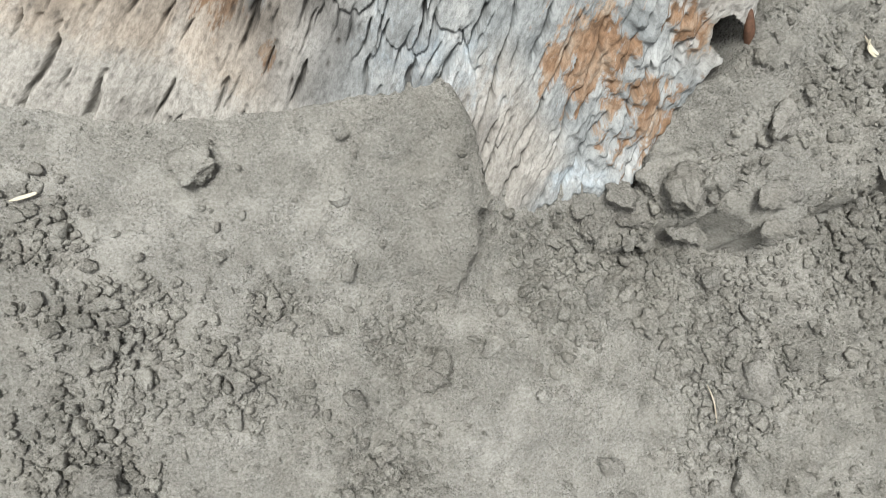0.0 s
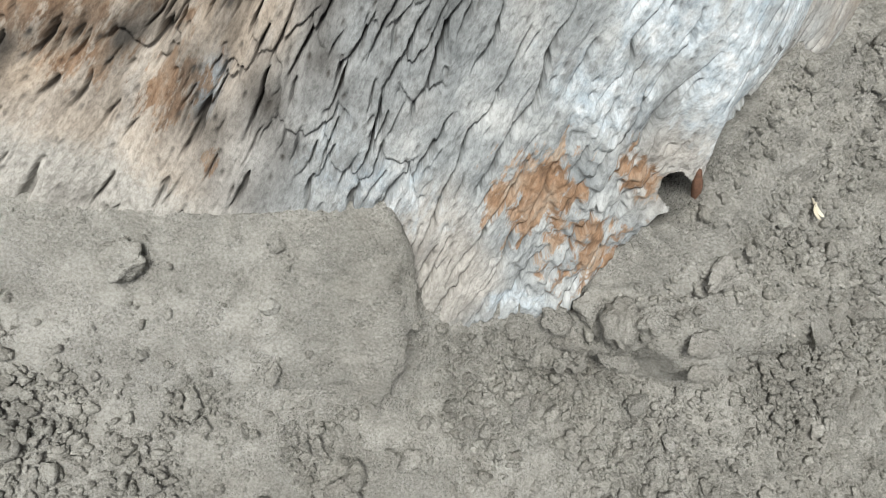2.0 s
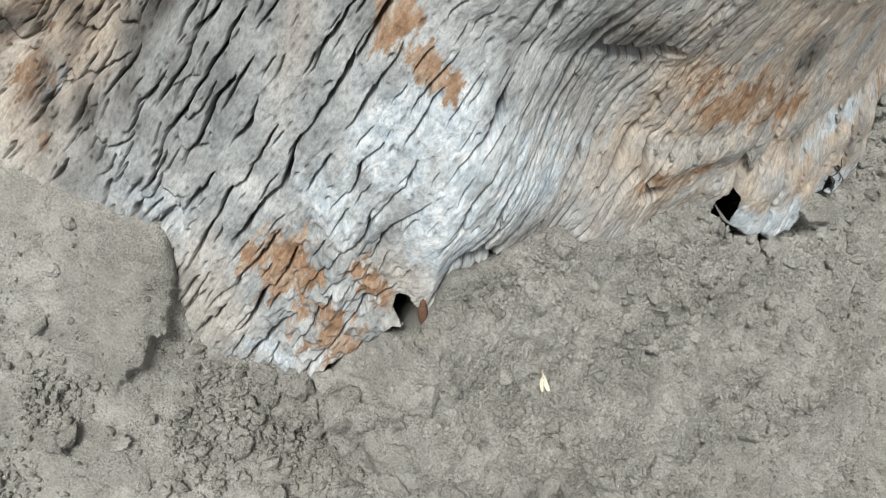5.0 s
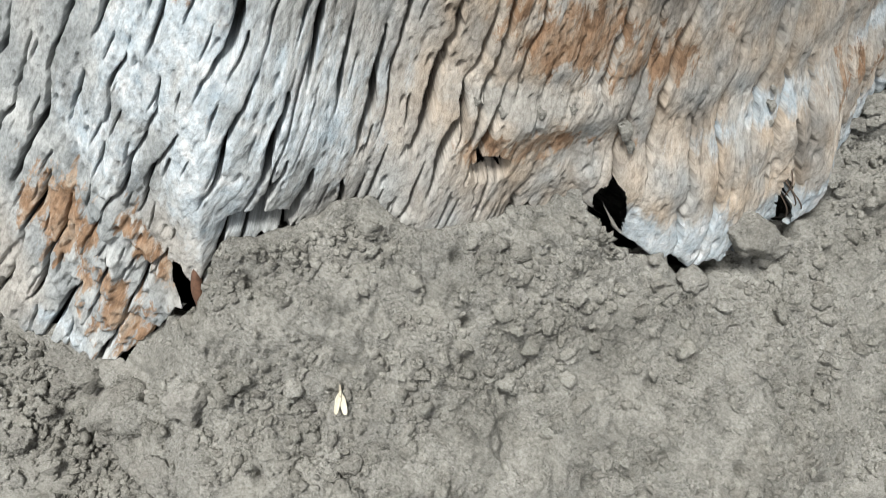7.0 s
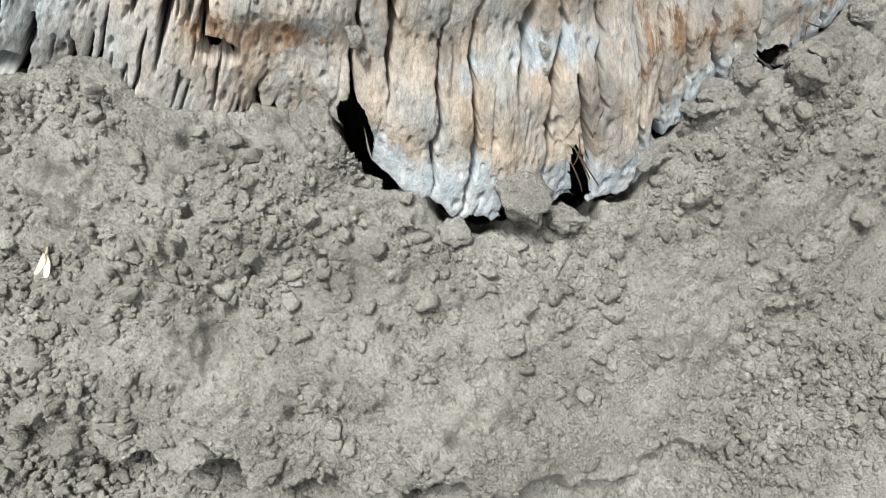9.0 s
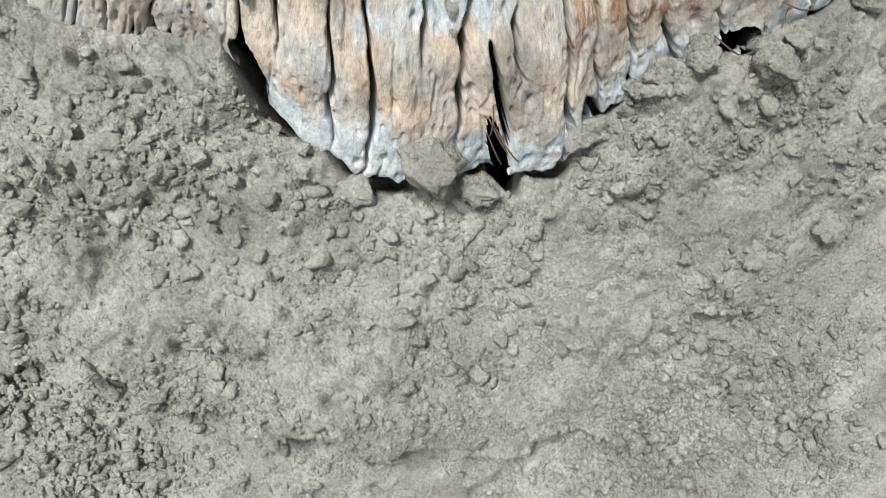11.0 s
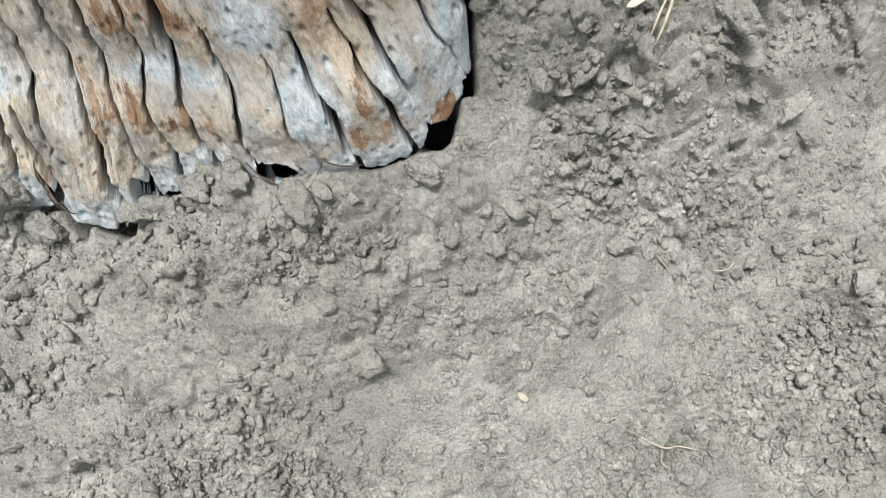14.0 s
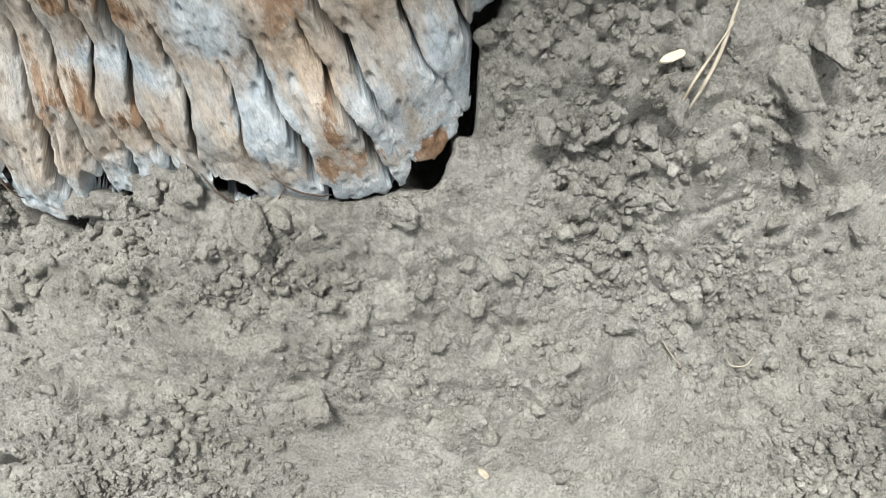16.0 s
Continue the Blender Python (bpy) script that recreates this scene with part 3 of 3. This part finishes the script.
    for deg, z, run in ((-15.2, 0.262, 0.9), (-14.6, 0.27, -0.7), (-15.4, 0.25, 0.6), (-14.9, 0.256, 1.2), (4, 0.27, 3.0), (5, 0.262, -2.5), (-0.5, 0.268, 2.2)):
        part("root_fibre", strand_mesh("root_fibre", [on_bark(deg, z + 0.012, -0.002), on_bark(deg + 0.4 * run, z + 0.004, 0.004), on_bark(deg + 0.8 * run, z - 0.006, 0.003), on_bark(deg + run, z - 0.012, 0)], 0.0006, FIBRE, 5), trunk, "hair-thin dark root fibre")
    return trunk


def ball(level):
    bm = bmesh.new()
    bmesh.ops.create_icosphere(bm, subdivisions=level, radius=1)
    bm.verts.ensure_lookup_table()
    points = np.array([v.co[:] for v in bm.verts])
    faces = np.array([[v.index for v in f.verts] for f in bm.faces])
    bm.free()
    return points, faces


def noise3(p, scale, seed):
    return (noise2(p[:, 0] * scale + 3.1, p[:, 1] * scale, seed) + noise2(p[:, 1] * scale, p[:, 2] * scale + 7.7, seed + 1) + noise2(p[:, 2] * scale, p[:, 0] * scale, seed + 2)) / 2


def clod_mesh(seed, level):
    """An uneven lump of soil, about 1 across its half, flattened, with blunt broken faces and crumbs stuck to it."""
    rng = np.random.RandomState(seed)
    p, f = ball(level)
    for _ in range(11):
        way = rng.normal(size=3)
        way /= np.linalg.norm(way)
        p = p - 0.95 * np.maximum(p @ way - rng.uniform(0.45, 0.8), 0)[:, None] * way
    stuck = rng.normal(size=(26, 3))
    stuck /= np.linalg.norm(stuck, axis=1, keepdims=True)
    unit = p / np.linalg.norm(p, axis=1, keepdims=True)
    close = np.sort(np.arccos((unit @ stuck.T).clip(-1, 1)), axis=1)
    crumbs = 0.13 * np.sqrt(np.clip(1 - (close[:, 0] / 0.36) ** 2, 0, 1)) - 0.08 * np.exp(-(((close[:, 1] - close[:, 0]) / 0.07) ** 2))
    grow = 1 + crumbs + 0.16 * noise3(p, 1.7, seed) + 0.13 * noise3(p, 4.1, seed + 5) + 0.09 * noise3(p, 9, seed + 9) + 0.06 * noise3(p, 20, seed + 13)
    p = p * grow[:, None] * (1.0, rng.uniform(0.65, 0.95), rng.uniform(0.55, 0.75))
    return mesh_from("clod", p, f, SOIL)


def keep_outside(x, y, gap=0.0):
    r, deg = polar(x, y)
    return r > trunk_radius(deg, soil_base(x, y)) + gap


def build_crumbs(name, x, y, size, level, label, lift=0.3, heaped=0.0):
    """Loose crumbs lying on the soil, all in one mesh."""
    rng = np.random.RandomState(len(x))
    p, f = ball(level)
    n = len(x)
    shape = p[None] * (1 + 0.3 * rng.normal(size=(n, len(p), 1)).clip(-1.4, 1.4) * (0.75 if level > 1 else 1))
    for _ in range(5 if level > 1 else 0):
        way = rng.normal(size=(n, 1, 3))
        way /= np.linalg.norm(way, axis=2, keepdims=True)
        shape = shape - np.maximum((shape * way).sum(2, keepdims=True) - 0.55, 0) * way
    shape = shape * rng.uniform(0.6, 1.25, (n, 1, 3)) * size[:, None, None]
    turn = rng.uniform(0, 2 * np.pi, n)
    c, s = np.cos(turn)[:, None], np.sin(turn)[:, None]
    px, py = shape[..., 0] * c - shape[..., 1] * s, shape[..., 0] * s + shape[..., 1] * c
    base = soil_height(x, y) + lift * size + heaped * rng.uniform(0, 1.5, n) * size * np.clip(2 * gravelly(x, y) - 0.6, 0, 1)
    points = np.stack([px + x[:, None], py + y[:, None], shape[..., 2] * 0.85 + base[:, None]], -1).reshape(-1, 3)
    faces = (f[None] + (np.arange(n) * len(p))[:, None, None]).reshape(-1, 3)
    return tagged(new(name, mesh_from(name, points, faces, CRUMB, level > 1)), label, "soil crumbs", kind="stuff")


def scatter_crumbs():
    rng = np.random.RandomState(11)
    xs, ys, ss = [], [], []
    for px, py, reach in GRAVEL_FLAT + GRAVEL_HEAP:
        n = int(620 * (reach / 0.05) ** 2)
        way, far = rng.uniform(0, 2 * np.pi, n), reach * 1.1 * np.sqrt(rng.uniform(0, 1, n)) * rng.uniform(0.75, 1.15, n)
        far = far * (1 + 0.35 * np.sin(3 * way + 40 * px) + 0.2 * np.sin(5 * way + 70 * py)) * np.where(rng.uniform(0, 1, n) < 0.28, rng.uniform(1, 2.2, n), 1)
        xs.append(px + far * np.cos(way)), ys.append(py + far * np.sin(way))
        ss.append(0.0019 * np.exp(rng.normal(size=n) * 0.5 + 0.1))
    n = 17000
    deg, r = rng.uniform(-126, 40, n), 0.44 + 0.66 * np.sqrt(rng.uniform(0, 1, n))
    xs.append(CX + r * np.cos(np.radians(deg))), ys.append(CY + r * np.sin(np.radians(deg)))
    ss.append(0.0009 * np.exp(rng.normal(size=n) * 0.5 + 0.2))
    x, y, s = np.concatenate(xs), np.concatenate(ys), np.concatenate(ss).clip(0.0006, 0.0075)
    ok = keep_outside(x, y, 0.006)
    x, y, s = x[ok], y[ok], s[ok]
    # clumped lumps all over the heap, half bedded
    n = 42000
    deg, r = rng.uniform(-80, 42, n), 0.45 + 0.55 * rng.uniform(0, 1, n) ** 1.2
    hx, hy = CX + r * np.cos(np.radians(deg)), CY + r * np.sin(np.radians(deg))
    crowd = 0.4 + 0.9 * noise2(hx * 14, hy * 14, 47) + 0.7 * noise2(hx * 45, hy * 45, 98)
    ok = keep_outside(hx, hy, 0.012) & (rng.uniform(0, 1, n) < crowd * step(-80, -62, deg))
    hs = (0.0022 * np.exp(rng.normal(size=n) * 0.55)).clip(0.0011, 0.009)
    ok &= rng.uniform(0, 1, n) > 0.75 * dusty(hx, hy)
    fine = hs < 0.003
    build_crumbs("heap_crumbs", hx[ok & fine], hy[ok & fine], hs[ok & fine], 1, "angular crumbs of dry soil clinging together on the heap", 0.25)
    ok &= ~fine
    build_crumbs("heap_lumps", hx[ok], hy[ok], hs[ok], 2, "blunt lumps of dry soil clinging together on the heap", 0.05)
    big = s > 0.0028
    build_crumbs("soil_crumbs", x[~big], y[~big], s[~big], 1, "fine dry crumbs of grey-brown soil scattered over the ground", 0.45, 0.8)
    build_crumbs("soil_lumps", x[big], y[big], s[big], 2, "small rounded lumps of dry soil lying in loose patches", 0.5, 0.6)


SMALL_CLODS = [clod_mesh(100 + 17 * kind, 3) for kind in range(8)]
LARGE_CLODS = [clod_mesh(300 + 17 * kind, 4) for kind in range(8)]


def lay_clods(spots, group, label, sink=0.22, level=None):
    rng = np.random.RandomState(len(spots))
    for x, y, half in spots:
        ob = new("clod", (LARGE_CLODS if half > 0.011 else SMALL_CLODS)[rng.randint(8)])
        z = level or float(soil_height(np.array([x]), np.array([y]))[0])
        ob.matrix_basis = pose(x, y, z + half * sink, rng.uniform(-18, 18), rng.uniform(-18, 18), rng.uniform(0, 360)) @ Matrix.Diagonal((half, half, half, 1))
        tagged(ob, label, "clod", group)


def random_clods(n, seed, spread):
    rng = np.random.RandomState(seed)
    spots = []
    while len(spots) < n:
        deg, r = rng.uniform(*spread), rng.uniform(0.5, 0.98)
        x, y = CX + r * math.cos(radians(deg)), CY + r * math.sin(radians(deg))
        if keep_outside(np.array([x]), np.array([y]), 0.008)[0] and rng.uniform() < 0.25 + gravelly(x, y):
            spots.append((x, y, rng.uniform(0.005, 0.0105)))
    return spots


# ---- small things lying on the soil ----
def at_soil(x, y, lift=0.0):
    return float(soil_height(np.array([x]), np.array([y]))[0]) + lift


def strand_mesh(name, points, radius, material, sides=6):
    """A thin round strand along points, tapering to its ends."""
    p = [Vector(q) for q in points]
    fine = []
    for k in range(len(p) - 1):
        a, b, c, d = p[max(k - 1, 0)], p[k], p[k + 1], p[min(k + 2, len(p) - 1)]
        for s in np.linspace(0, 1, 7)[: None if k == len(p) - 2 else -1]:
            fine.append(0.5 * (2 * b + (c - a) * s + (2 * a - 5 * b + 4 * c - d) * s**2 + (3 * b - a - 3 * c + d) * s**3))
    bm = bmesh.new()
    rings = []
    for k, q in enumerate(fine):
        way = (fine[min(k + 1, len(fine) - 1)] - fine[max(k - 1, 0)]).normalized()
        side = way.cross(Vector((0.1, 0.2, 1))).normalized()
        up = side.cross(way)
        w = radius * (0.35 + 0.65 * math.sin(math.pi * min(max(k / (len(fine) - 1), 0.06), 0.94)))
        rings.append([bm.verts.new(q + w * (math.cos(a) * side + math.sin(a) * up)) for a in np.linspace(0, 2 * math.pi, sides, endpoint=False)])
    for a, b in zip(rings, rings[1:]):
        for k in range(sides):
            bm.faces.new((a[k], a[(k + 1) % sides], b[(k + 1) % sides], b[k])).smooth = True
    bm.faces.new(rings[0][::-1]), bm.faces.new(rings[-1])
    mesh = bpy.data.meshes.new(name)
    bm.to_mesh(mesh)
    bm.free()
    mesh.materials.append(material)
    return mesh


def blade_mesh(name, length, width, thick, curl, material, tip=0.3):
    """A thin curved flake with rounded outline and real thickness, along +x."""
    bm = bmesh.new()
    n, m = 14, 5
    top, low = [], []
    for i in range(n + 1):
        s = i / n
        half = width / 2 * (math.sin(math.pi * min(0.5, 0.08 + s * 0.9)) if s < 0.5 else (1 - (1 - tip) * (s - 0.5) / 0.5) * math.sqrt(max(0.02, 1 - max(0, (s - 0.85) / 0.16) ** 2)))
        for rows, dz in ((top, thick / 2), (low, -thick / 2)):
            rows.append([bm.verts.new((s * length, half * k / (m // 2), curl * (s - 0.5) ** 2 * 4 + 0.25 * curl * abs(k) / 2 + dz)) for k in range(-(m // 2), m // 2 + 1)])
    for rows, flip in ((top, False), (low, True)):
        for a, b in zip(rows, rows[1:]):
            for k in range(m - 1):
                f = (a[k], b[k], b[k + 1], a[k + 1])
                bm.faces.new(f[::-1] if flip else f).smooth = True
    rim_top = [r[0] for r in top] + top[-1][1:-1] + [r[-1] for r in top[::-1]] + top[0][1:-1][::-1]
    rim_low = [r[0] for r in low] + low[-1][1:-1] + [r[-1] for r in low[::-1]] + low[0][1:-1][::-1]
    for k in range(len(rim_top)):
        j = (k + 1) % len(rim_top)
        bm.faces.new((rim_top[k], rim_low[k], rim_low[j], rim_top[j]))
    bmesh.ops.recalc_face_normals(bm, faces=bm.faces)
    mesh = bpy.data.meshes.new(name)
    bm.to_mesh(mesh)
    bm.free()
    mesh.materials.append(material)
    return mesh


def lay_strand(name, spots, radius, material, label, category, group=""):
    points = [(x, y, at_soil(x, y, 0.004 + lift)) for x, y, lift in spots]
    return tagged(new(name, strand_mesh(name, points, radius, material)), label, category, group)


def lay_flake(name, a, b, width, thick, curl, material, label, category, group="", lift=0.004):
    mesh = blade_mesh(name, math.dist(a, b), width, thick, curl, material, 0.85 if name == "wood_chip" else 0.3)
    ob = new(name, mesh)
    za, zb = at_soil(*a, lift), at_soil(*b, lift)
    ob.matrix_basis = pose(a[0], a[1], za + 0.002, 0, -math.degrees(math.atan2(zb - za, math.dist(a, b))), math.degrees(math.atan2(b[1] - a[1], b[0] - a[0])))
    return tagged(ob, label, category, group)


def build_petal():
    """A dry split petal: two pale lobes from one stalk."""
    petal = tagged(new("petal"), "dry pale yellow split petal lying on the soil heap", "petal")
    z = at_soil(0.537, 0.363, 0.006)
    petal.matrix_basis = pose(0.5365, 0.3635, z, 0, 14, -38)
    part("lobe", blade_mesh("lobe", 0.016, 0.0045, 0.0006, 0.002, PETAL, 0.7), petal)
    second = part("lobe", blade_mesh("lobe", 0.015, 0.004, 0.0006, 0.003, PETAL, 0.6), petal)
    second.rotation_euler = (0, 0, radians(-24))
    part("stalk", strand_mesh("stalk", [(-0.004, 0.001, 0.001), (0.001, 0, 0.001), (0.004, -0.001, 0.0015)], 0.0011, STRAW), petal)


def build_sprout():
    """A few narrow blades from one point, and a dead stalk."""
    sprout = tagged(new("sprout"), "small bright green sprout with a dead stalk in grey soil", "plant")
    sprout.matrix_basis = pose(1.118, 0.962, at_soil(1.118, 0.962, 0.002), 0, 0, 0)
    for turn, tilt, length in ((122, -24, 0.026), (88, -40, 0.02), (148, -14, 0.017), (60, -30, 0.012)):
        blade = part("blade", blade_mesh("blade", length, 0.0046, 0.0005, 0.003, LEAF, 0.25), sprout)
        blade.rotation_euler = (0, radians(tilt), radians(turn))
    part("stalk", strand_mesh("stalk", [(0, 0, 0), (-0.008, 0.008, 0.008), (-0.018, 0.014, 0.016), (-0.026, 0.017, 0.022)], 0.0007, STRAW), sprout, "dry pale stalk")


build_ground()
build_trunk()
scatter_crumbs()
lay_clods([(0.137, 0.194, 0.01), (0.21, 0.118, 0.016), (0.145, 0.096, 0.011), (0.297, 0.096, 0.007), (0.354, 0.18, 0.013), (0.382, 0.178, 0.01),
           (0.405, 0.155, 0.013), (0.089, 0.154, 0.008), (0.265, 0.165, 0.008), (0.251, 0.133, 0.009), (0.174, 0.057, 0.009), (0.085, 0.167, 0.008), (0.06, 0.111, 0.01),
           (-0.031, 0.045, 0.018), (-0.036, 0.133, 0.01), (0.125, 0.288, 0.007), (0.202, 0.112, 0.017), (0.021, 0.267, 0.018)], "clods on the smooth dusty soil", "flattened pale clod of dry soil bedded in dust", 0.6)
lay_clods([(0.461, 0.19, 0.015), (0.495, 0.163, 0.01), (0.504, 0.103, 0.027), (0.495, 0.014, 0.02), (0.361, 0.033, 0.015), (0.367, 0.259, 0.02), (0.416, 0.254, 0.027),
           (0.445, 0.232, 0.016), (0.46, 0.299, 0.02), (0.253, 0.135, 0.012), (0.39, 0.27, 0.015), (0.43, 0.235, 0.018)], "clods below the bark lobe", "rough broken clod of grey-brown soil below the heap", 0.5)
lay_clods([(0.687, 0.578, 0.012), (0.73, 0.711, 0.013), (0.771, 0.56, 0.01), (0.754, 0.827, 0.017), (0.936, 0.654, 0.012), (0.626, 0.506, 0.009), (0.632, 0.554, 0.006),
           (0.749, 0.84, 0.009), (0.73, 0.76, 0.01), (0.771, 0.718, 0.008), (0.704, 0.328, 0.011), (0.726, 0.645, 0.014), (0.654, 0.563, 0.007), (0.725, 0.763, 0.009),
           (0.726, 0.808, 0.008), (0.738, 0.827, 0.011), (0.727, 0.788, 0.013), (0.819, 1.031, 0.012), (0.89, 1.241, 0.017), (0.73, 0.869, 0.007),
           (0.757, 0.856, 0.006), (0.748, 0.9, 0.013), (0.862, 0.833, 0.013), (0.725, 0.754, 0.011), (0.84, 0.993, 0.01)], "clods on the heap", "crumbly grey-brown clod resting on the soil heap against the trunk", 0.42)
lay_clods([(0.335, 0.252, 0.013), (0.352, 0.236, 0.016), (0.385, 0.245, 0.02), (0.4, 0.228, 0.014), (0.432, 0.262, 0.022), (0.47, 0.246, 0.02), (0.48, 0.222, 0.015),
           (0.506, 0.226, 0.018), (0.54, 0.24, 0.016), (0.575, 0.262, 0.018), (0.6, 0.284, 0.016), (0.63, 0.292, 0.02), (0.652, 0.312, 0.015), (0.69, 0.352, 0.018), (0.73, 0.378, 0.014)],
          "clods along the broken edge", "blunt clod broken from the edge of the soil heap", 0.25)
lay_clods([(0.68, 1.125, 0.024), (0.704, 1.138, 0.019), (0.745, 1.185, 0.018), (0.728, 1.15, 0.015), (0.66, 1.15, 0.022), (0.762, 1.2, 0.013)],
          "dark lumps by the straws", "darker crumbly lump of soil beside dry straws", 0.3)
lay_clods([(0.708, 0.985, 0.01), (0.709, 1.0, 0.012), (0.708, 1.016, 0.013), (0.707, 1.03, 0.01), (0.705, 1.044, 0.014), (0.698, 1.058, 0.011)],
          "clods on the ledge by the trunk", "crumbly clod on a low ledge of soil beside the trunk", 0.2)
rng_patch = np.random.RandomState(21)
lay_clods([(0.99 + 0.075 * rng_patch.normal(), 1.2 + 0.055 * rng_patch.normal(), rng_patch.uniform(0.003, 0.0075)) for k in range(56)],
          "lumps in the loose patch", "small rounded lump in a patch of loose crumbs", 0.5)
lay_clods([(0.48 + 0.04 * rng_patch.normal(), 0.12 + 0.05 * rng_patch.normal(), rng_patch.uniform(0.004, 0.009)) for k in range(26)],
          "lumps below the heap", "small angular lump of dry soil below the heap", 0.4)
lay_clods(random_clods(48, 5, (-122, -66)), "small clods on the flat soil", "small rounded clod of dry soil", 0.12)
lay_clods(random_clods(60, 6, (-66, 34)), "small clods on the heap", "small crumbly clod of dry soil", 0.1)
lay_clods([(0.697, 0.624, 0.027)], "", "large crumbly clod leaning against the cracked bark", 0.3, 0.252)
for deg, z, half in ((-29.3, 0.338, 0.009), (-28.9, 0.328, 0.006), (-16, 0.322, 0.006), (-16.2, 0.313, 0.005), (-15.8, 0.331, 0.004), (-36, 0.352, 0.006), (-39, 0.35, 0.005), (-33.5, 0.353, 0.005), (-41, 0.354, 0.004), (3, 0.312, 0.004), (3.4, 0.305, 0.003)):
    lodged = new("clod", SMALL_CLODS[int(100 * half) % 8])
    r = float(trunk_radius(np.array([deg]), np.array([z]))[0]) - 0.001
    lodged.matrix_basis = pose(CX + r * math.cos(radians(deg)), CY + r * math.sin(radians(deg)), z, 0, 40, deg) @ Matrix.Diagonal((half, half * 0.8, half * 0.6, 1))
    tagged(lodged, "crumbly clod of soil lodged in the cracked bark", "clod", "clods lodged in the bark")
build_petal()
lay_flake("wood_chip", (0.679, 1.046), (0.673, 1.061), 0.005, 0.0015, 0.0006, PETAL, "pale sliver of wood lying flat on soil", "wood chip", "pale chips")
lay_flake("wood_chip", (0.688, 1.016), (0.686, 1.025), 0.0045, 0.0015, 0.0006, PETAL, "small pale chip of wood lying on soil", "wood chip", "pale chips")
lay_flake("wood_chip", (0.912, 0.933), (0.92, 0.939), 0.005, 0.0015, 0.0006, STRAW, "small pale chip of wood lying on soil", "wood chip", "pale chips")
lay_flake("wood_chip", (1.052, 1.03), (1.062, 1.037), 0.006, 0.0015, 0.0008, PETAL, "small pale chip of wood lying on soil", "wood chip", "pale chips")
lay_flake("wood_chip", (-0.098, 0.24), (-0.081, 0.247), 0.0028, 0.001, 0.0006, PETAL, "thin pale sliver of dry stalk on dusty soil", "wood chip", "pale chips")
lay_flake("dry_leaf", (0.867, 0.927), (0.88, 0.941), 0.01, 0.0008, 0.002, SOIL, "dusty curled scrap of dry leaf on the soil", "leaf")
build_sprout()
lay_strand("straw", [(0.645, 1.09, 0.006), (0.657, 1.086, 0.004), (0.674, 1.08, 0.003), (0.692, 1.07, 0.002), (0.711, 1.057, 0)], 0.0012, STRAW, "dry split straw lying in a hollow of soil", "straw", "dry straws")
lay_strand("straw", [(0.66, 1.086, 0.006), (0.678, 1.073, 0.005), (0.69, 1.064, 0.003), (0.706, 1.056, 0.001)], 0.0009, STRAW, "dry split straw lying in a hollow of soil", "straw", "dry straws")
lay_strand("straw", [(0.964, 1.012, 0.001), (0.985, 1.037, 0.003), (0.99, 1.052, 0.006), (0.998, 1.069, 0.002)], 0.0008, STRAW, "thin curled dry stalk on grey soil", "straw", "dry straws")
lay_strand("straw", [(0.985, 1.037, 0.003), (0.999, 1.036, 0.004), (1.006, 1.041, 0.001)], 0.0006, STRAW, "thin curled dry stalk on grey soil", "straw", "dry straws")
lay_strand("straw", [(0.83, 1.059, 0.001), (0.845, 1.068, 0.003), (0.861, 1.082, 0.001)], 0.0005, STRAW, "hair-thin dry fibre on crumbly soil", "straw", "dry straws")
lay_strand("straw", [(0.845, 1.109, 0.001), (0.857, 1.115, 0.004), (0.858, 1.126, 0.004), (0.852, 1.133, 0.001)], 0.0006, STRAW, "hair-thin curved fibre on crumbly soil", "straw", "dry straws")
lay_strand("straw", [(0.458, 0.1, 0.002), (0.463, 0.084, 0.005), (0.466, 0.066, 0.001)], 0.0009, STRAW, "short dry blade of grass among clods", "straw", "dry straws")
lay_clods([(0.791, 0.967, 0.0045)], "", "small pale angular stone on the soil heap", 0.4)
